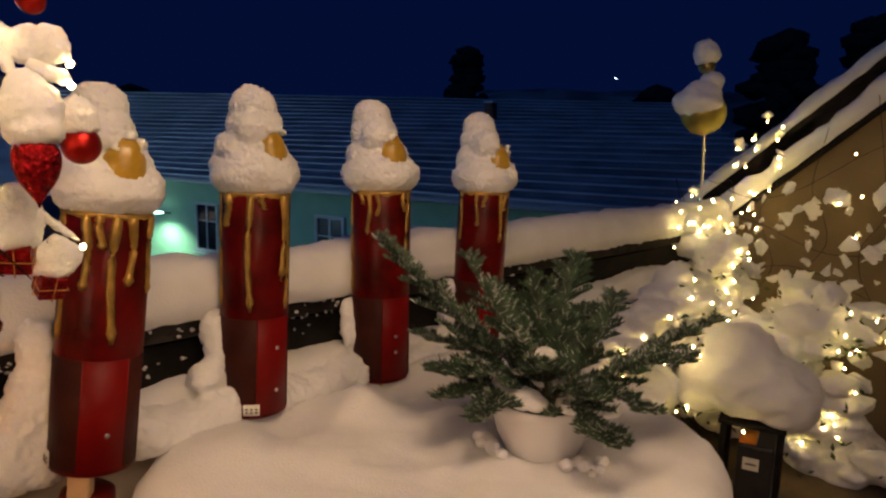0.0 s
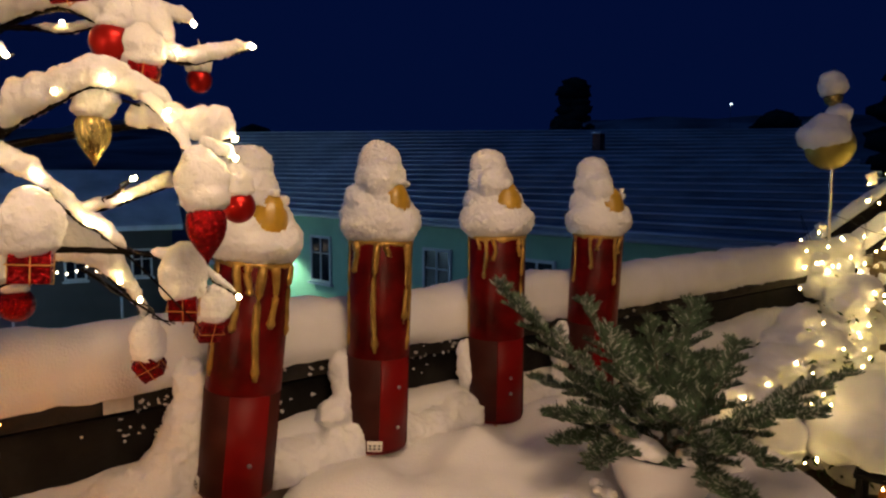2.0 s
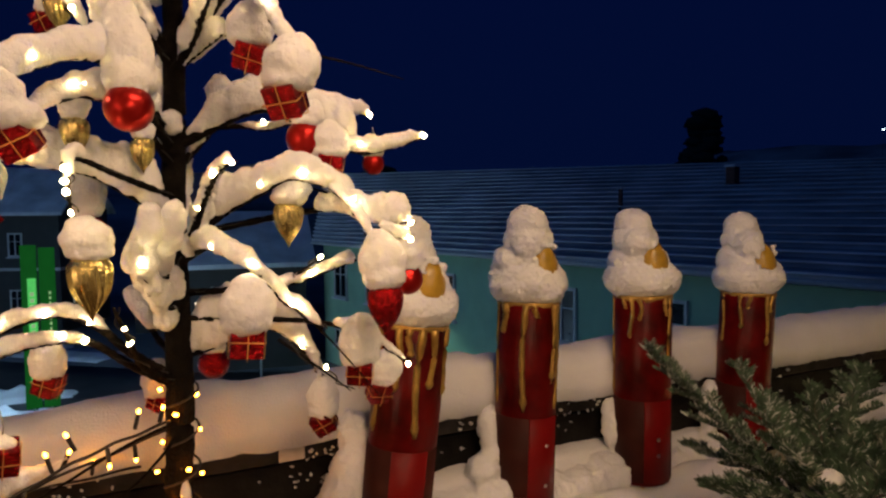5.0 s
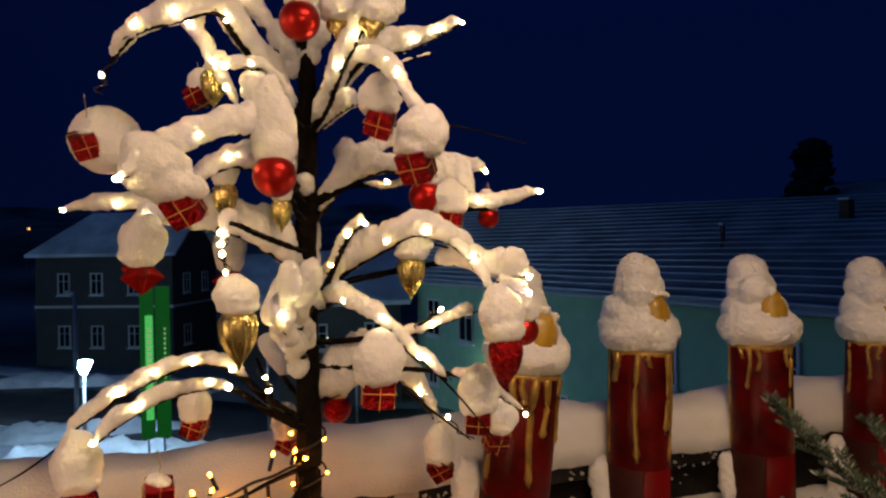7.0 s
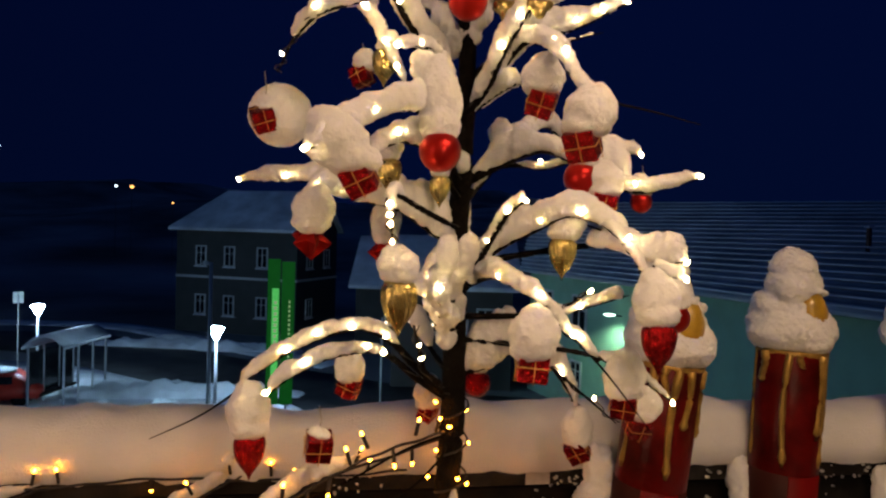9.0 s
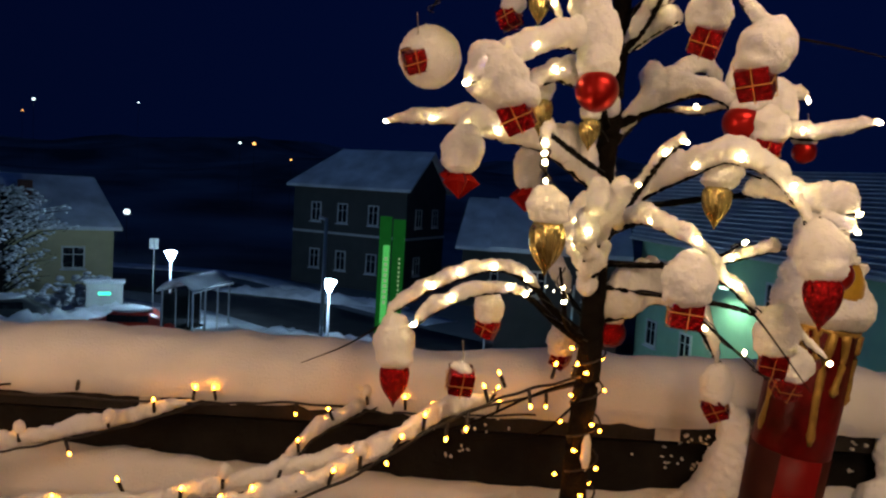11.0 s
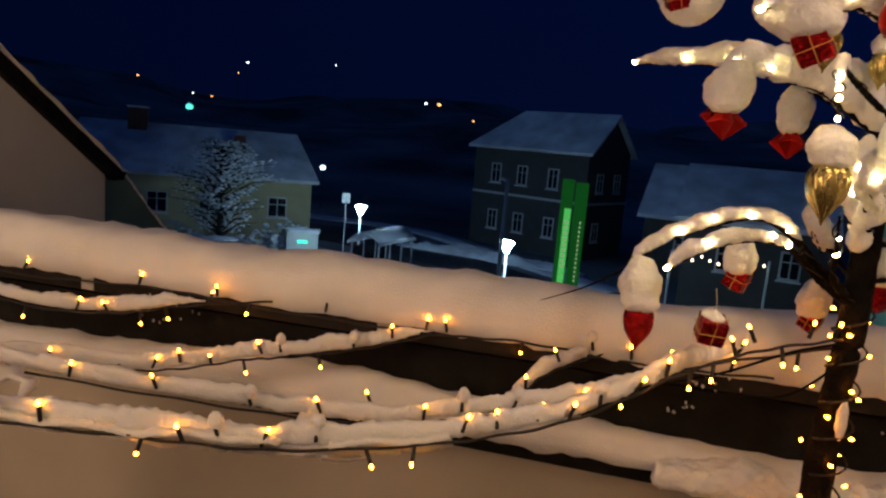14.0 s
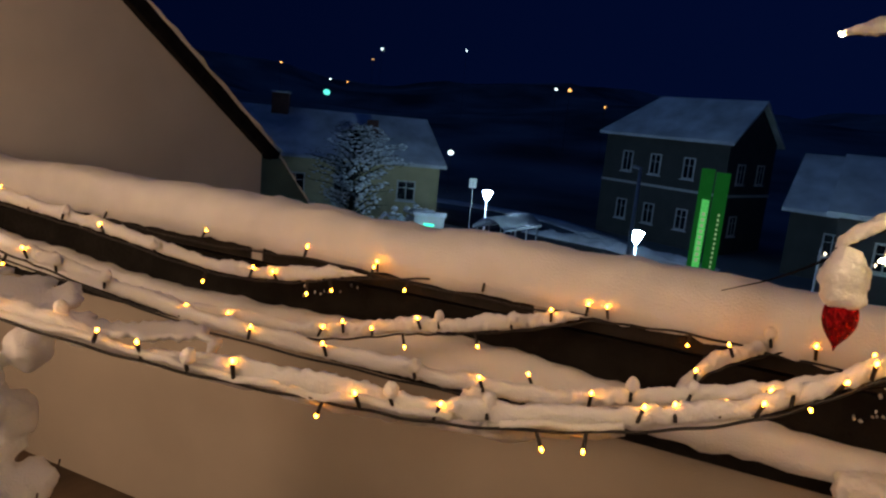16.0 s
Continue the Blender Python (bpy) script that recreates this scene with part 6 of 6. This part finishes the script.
shrub = thing("snowy_shrub", "evergreen shrub bowed under lit snow in the corner", "shrub", RAIL)
bm = bmesh.new()
srng = random.Random(5)
clumps = []
for d, z, w, n in ((0.08, 0.86, 0.16, 5), (-0.02, 0.70, 0.17, 6), (-0.10, 0.52, 0.16, 6), (-0.05, 0.35, 0.18, 5), (-0.25, 0.62, 0.12, 4), (-0.38, 0.50, 0.14, 6), (-0.52, 0.58, 0.13, 5), (-0.62, 0.80, 0.12, 4), (-0.70, 0.72, 0.12, 4), (-0.60, 0.34, 0.16, 6), (-0.68, 0.16, 0.20, 7), (-0.82, 0.06, 0.18, 5), (-0.45, 0.20, 0.18, 6), (-0.20, 0.20, 0.2, 5), (0.05, 1.02, 0.08, 3), (0.0, 0.15, 0.25, 4)):
    for k in range(int(n * 1.7)):
        c = Vector((3.12 + srng.uniform(-0.16, 0.10), d + srng.uniform(-w, w), z + srng.uniform(-w, w) * 0.8))
        s = srng.uniform(0.045, 0.115)
        clumps.append((c, s))
        lump(bm, c, (s * srng.uniform(0.8, 1.4), s * srng.uniform(0.9, 1.5), s * srng.uniform(0.5, 0.9)), k + d * 9, 0.28, 3)
for s_, z, w, n in ((2.05, 0.62, 0.10, 4), (2.25, 0.72, 0.13, 6), (2.45, 0.62, 0.16, 6), (2.6, 0.80, 0.13, 6), (2.75, 0.55, 0.16, 6), (2.9, 0.75, 0.14, 5), (3.0, 0.95, 0.10, 4), (2.3, 0.42, 0.16, 5), (2.6, 0.35, 0.18, 5), (3.05, 0.45, 0.14, 4)):
    for k in range(int(n * 1.7)):
        c = Vector((s_ + srng.uniform(-w, w), -0.14 + srng.uniform(-0.10, 0.05), z + srng.uniform(-w, w) * 0.7))
        s = srng.uniform(0.05, 0.12)
        clumps.append((c, s))
        lump(bm, c, (s * srng.uniform(0.9, 1.5), s * srng.uniform(0.8, 1.2), s * srng.uniform(0.5, 0.8)), k + s_ * 9, 0.28, 3)
for d, z, w in ((-0.50, 0.10, 0.20), (-0.66, 0.14, 0.19), (-0.76, 0.05, 0.17), (-0.58, 0.26, 0.15), (-0.68, 0.34, 0.11)):
    lump(bm, (3.22, d, z), (w * 0.9, w, w * 0.85), d * 9, 0.2, 4)
remesh(part("snow_load", bm, SNOW, shrub), 0.009, 3, 0.012, 0.035)
verts, faces = [], []
for c, s in clumps:
    for k in range(6):
        p = c + Vector((srng.uniform(-1.1, 0.1), srng.uniform(-1.1, 1.1), srng.uniform(-1.1, 0.2))) * s * 1.15
        a = Vector((srng.uniform(-1, 0.3), srng.uniform(-1, 1), srng.uniform(-1, 0.4))).normalized()
        b = a.cross(Vector((srng.uniform(-1, 1), srng.uniform(-1, 1), 0.3))).normalized()
        n_ = a.cross(b) * 0.002
        L, W = srng.uniform(0.025, 0.05), srng.uniform(0.006, 0.012)
        i0 = len(verts)
        verts += [p, p + a * L * 0.5 + b * W + n_, p + a * L, p + a * L * 0.5 - b * W + n_, p + a * L * 0.5 - n_ * 2]
        faces += [(i0, i0 + 1, i0 + 4), (i0 + 1, i0 + 2, i0 + 4), (i0 + 2, i0 + 3, i0 + 4), (i0 + 3, i0, i0 + 4), (i0, i0 + 3, i0 + 2, i0 + 1)]
me = bpy.data.meshes.new("leaves")
me.from_pydata([tuple(v) for v in verts], [], faces)
me.materials.append(LEAF)
lv = new("leaves", me)
lv.parent, lv["kind"] = shrub, "stuff"
for c, s in clumps:
    aim = Vector((-0.80, -0.45, -0.35)) if c.x > 3.02 else Vector((-0.35, -0.85, 0.05))
    if c.x > 3.02 and srng.random() < 0.6:
        continue
    o = new("shrub_bulb", NETBULB)
    o.parent = shrub
    o.matrix_basis = Matrix.Translation(c + aim * (s * 1.25 + 0.03) + Vector((0, srng.uniform(-s, s) * 0.5, srng.uniform(-s, s) * 0.3)))

for k in range(16):
    o = new("shrub_bulb", NETBULB)
    o.parent = shrub
    o.matrix_basis = Matrix.Translation((srng.uniform(2.75, 3.45), srng.uniform(-0.10, -0.05), srng.uniform(0.98, 1.2)))

# gold ball on a rod
BS = Vector((1.125, 3.90, 0))
orb = thing("ball_stake", "large gold ball on a thin rod capped with snow", "garden ornament", Matrix.Translation(BS))
bm = bmesh.new()
tube(bm, [(0.03, -0.02, 0.0), (0.012, 0, 0.9), (0.0, 0, 1.55), (-0.02, 0, 2.02)], 0.009, 8)
part("rod", bm, STEEL, orb)
bm = bmesh.new()
bmesh.ops.create_uvsphere(bm, u_segments=36, v_segments=24, radius=0.116, matrix=Matrix.Translation((-0.015, 0, 1.640)))
part("ball", bm, mat("matt_gold", (0.34, 0.28, 0.06), 0.42, metal=0.6, scale=10, var=0.15), orb)
bm = bmesh.new()
bmesh.ops.create_uvsphere(bm, u_segments=24, v_segments=16, radius=0.045, matrix=Matrix.Translation((-0.015, 0, 1.88)))
part("small_ball", bm, GOLDBALL, orb)
for nm, lumps in (("ball_snow", ((-0.050, -0.01, 1.685, 0.122, 0.090), (-0.03, 0, 1.735, 0.10, 0.07))), ("finial_snow", ((-0.02, 0, 1.935, 0.068, 0.060), (-0.03, 0.0, 1.97, 0.055, 0.042))), ("neck_snow", ((0.015, 0, 1.81, 0.060, 0.042), (0.04, 0, 1.79, 0.036, 0.045)))):
    bm = bmesh.new()
    for k, (x, y, z, w, hh) in enumerate(lumps):
        lump(bm, (x, y, z), (w, w, hh), z * 9 + k, 0.12, 4)
    remesh(part(nm, bm, SNOW, orb), 0.009, 2, 0.01, 0.03)

# covered planter stand beside the table
PS = Vector((1.15, 2.98, 0))
stand_ = thing("planter_stand", "dark plant stand with a box and a thick hood of snow", "plant stand", Matrix.Translation(PS) @ pose(0, 0, 0, 0, 0, -22))
for x in (-0.06, 0.15):
    for y in (-0.14, 0.10):
        box("leg", (x - 0.012, x + 0.012, y - 0.012, y + 0.012, 0.0, 0.40), DARKWOOD, stand_)
box("shelf", (-0.08, 0.17, -0.17, 0.13, 0.36, 0.38), DARKWOOD, stand_)
box("crate", (0.0, 0.135, -0.185, 0.06, 0.0, 0.30), mat("black_crate", (0.015, 0.014, 0.014), 0.5, scale=12, var=0.4), stand_, bevel=0.01)
box("crate_label", (0.025, 0.085, -0.191, -0.1865, 0.20, 0.25), PAPER, stand_, "white label with grey bars", bevel=0)
box("crate_print", (0.035, 0.075, -0.194, -0.1915, 0.222, 0.229), INK, stand_, bevel=0)
box("orange_lid", (0.005, 0.07, -0.18, -0.06, 0.302, 0.322), mat("orange_plastic", (0.6, 0.2, 0.02), 0.4), stand_, "orange plastic lid")
bm = bmesh.new()
lump(bm, (0.0, 0.0, 0.50), (0.27, 0.22, 0.14), 3, 0.16, 5)
lump(bm, (-0.03, 0.02, 0.62), (0.14, 0.13, 0.12), 4, 0.18, 4)
lump(bm, (0.14, -0.02, 0.46), (0.14, 0.16, 0.14), 5, 0.14, 4)
lump(bm, (-0.16, 0.0, 0.46), (0.13, 0.15, 0.11), 6, 0.14, 4)
remesh(part("snow_hood", bm, SNOW, stand_), 0.012, 4, 0.012, 0.06)
for p in ((0.02, -0.21, 0.36), (-0.20, -0.18, 0.40)):
    o = new("net_bulb", NETBULB)
    o.parent, o.matrix_basis = stand_, Matrix.Translation(p)

# ---- snow bridges and small things on the railing ----
def saddle(bm, s0, s1, h0, hm, h1, d0, d1, z, wide, seed, sharp=2.0):
    """A bank of snow on the ledge, high at its ends and low between."""
    pts = [rp(s0 + (s1 - s0) * i / 40, d0 + (d1 - d0) * i / 40, z) for i in range(41)]
    ridge(bm, pts, lambda f: hm + (h0 - hm) * max(0, 1 - 2 * f) ** sharp + (h1 - hm) * max(0, 2 * f - 1) ** sharp, lambda f: wide, seed, 0.0, 18)


bm = bmesh.new()
saddle(bm, 0.19, 0.48, 0.13, 0.085, 0.15, -0.06, -0.045, 0.785, 0.060, 3.0)
saddle(bm, 0.57, 0.87, 0.10, 0.080, 0.16, -0.05, -0.045, 0.785, 0.060, 5.0)
saddle(bm, 0.96, 1.29, 0.09, 0.075, 0.14, -0.05, -0.045, 0.785, 0.060, 7.0)
saddle(bm, -0.62, 0.085, 0.06, 0.075, 0.30, -0.03, -0.05, 0.775, 0.050, 9.0, 2.6)
for s, d, z, w, h in ((0.45, -0.04, 0.925, 0.034, 0.05), (0.445, -0.03, 0.965, 0.030, 0.045), (0.44, -0.02, 1.01, 0.034, 0.05), (0.41, -0.04, 0.90, 0.045, 0.04), (0.84, -0.04, 0.935, 0.03, 0.05), (0.84, -0.03, 0.98, 0.026, 0.05), (1.24, -0.03, 0.92, 0.035, 0.05), (1.25, -0.02, 0.98, 0.03, 0.05), (0.05, -0.04, 1.05, 0.030, 0.05)):
    lump(bm, rp(s, d, z), (w, w, h), s * 11, 0.2, 4)
tagged(remesh(part("snow_between_candles", bm, SNOW), 0.006, 8, 0.016, 0.014), "snow bridging candles, ledge and railing boards", "snow", kind="stuff")
TAPE = mat("clear_plastic_clip", (0.55, 0.52, 0.48), 0.35, scale=30, var=0.15)
for s, w in ((-1.30, 0.05), (-0.08, 0.06), (-2.2, 0.04)):
    c = thing("rail_clip", "pale plastic clip hooked over the top rail", "clip", RAIL @ pose(s, -0.004, 0))
    box("strap", (-w / 2, w / 2, -0.004, 0.0, 0.995, 1.05), TAPE, c, bevel=0.001)
    box("hook", (-w / 2, w / 2, -0.004, 0.06, 1.05, 1.053), TAPE, c, bevel=0)
bm = bmesh.new()
irng = random.Random(3)
for k in range(150):
    s0 = irng.choice((-0.05, 0.0, 0.06, 0.32, 0.70, 0.80, -0.55, -2.0, 1.6))
    s, z = s0 + irng.gauss(0, 0.06), irng.choice((1.02, 0.985, 0.93)) + irng.gauss(0, 0.012)
    lump(bm, rp(s, -0.002 if z > 0.99 else 0.034, min(z, 1.04)), (irng.uniform(0.003, 0.009), 0.003, irng.uniform(0.002, 0.006)), k, 0.3, 1)
tagged(part("ice_specks", bm, SNOW), "specks of ice stuck to the dark boards", "ice", kind="stuff")

# snow-covered shrub by the near wall
sp = thing("small_shrub", "small bare shrub loaded with snow beside the wall", "shrub", pose(-1.47, -0.93, 0))
bm = bmesh.new()
prng = random.Random(9)
for k in range(16):
    a = prng.uniform(0, 6.28)
    tube(bm, [(0, 0, 0), (0.05 * math.cos(a), 0.05 * math.sin(a), 0.4), (0.13 * math.cos(a), 0.13 * math.sin(a), prng.uniform(0.5, 0.72))], [0.007, 0.005, 0.002], 5)
part("twigs", bm, TWIG, sp)
bm = bmesh.new()
for k in range(34):
    z = prng.uniform(0.42, 0.96)
    lump(bm, (prng.uniform(-0.06, 0.06), prng.uniform(-0.09, 0.06), z), (0.045, 0.045, 0.05), k, 0.3, 3)
remesh(part("snow_load", bm, SNOW, sp), 0.008, 1, 0.012, 0.03)
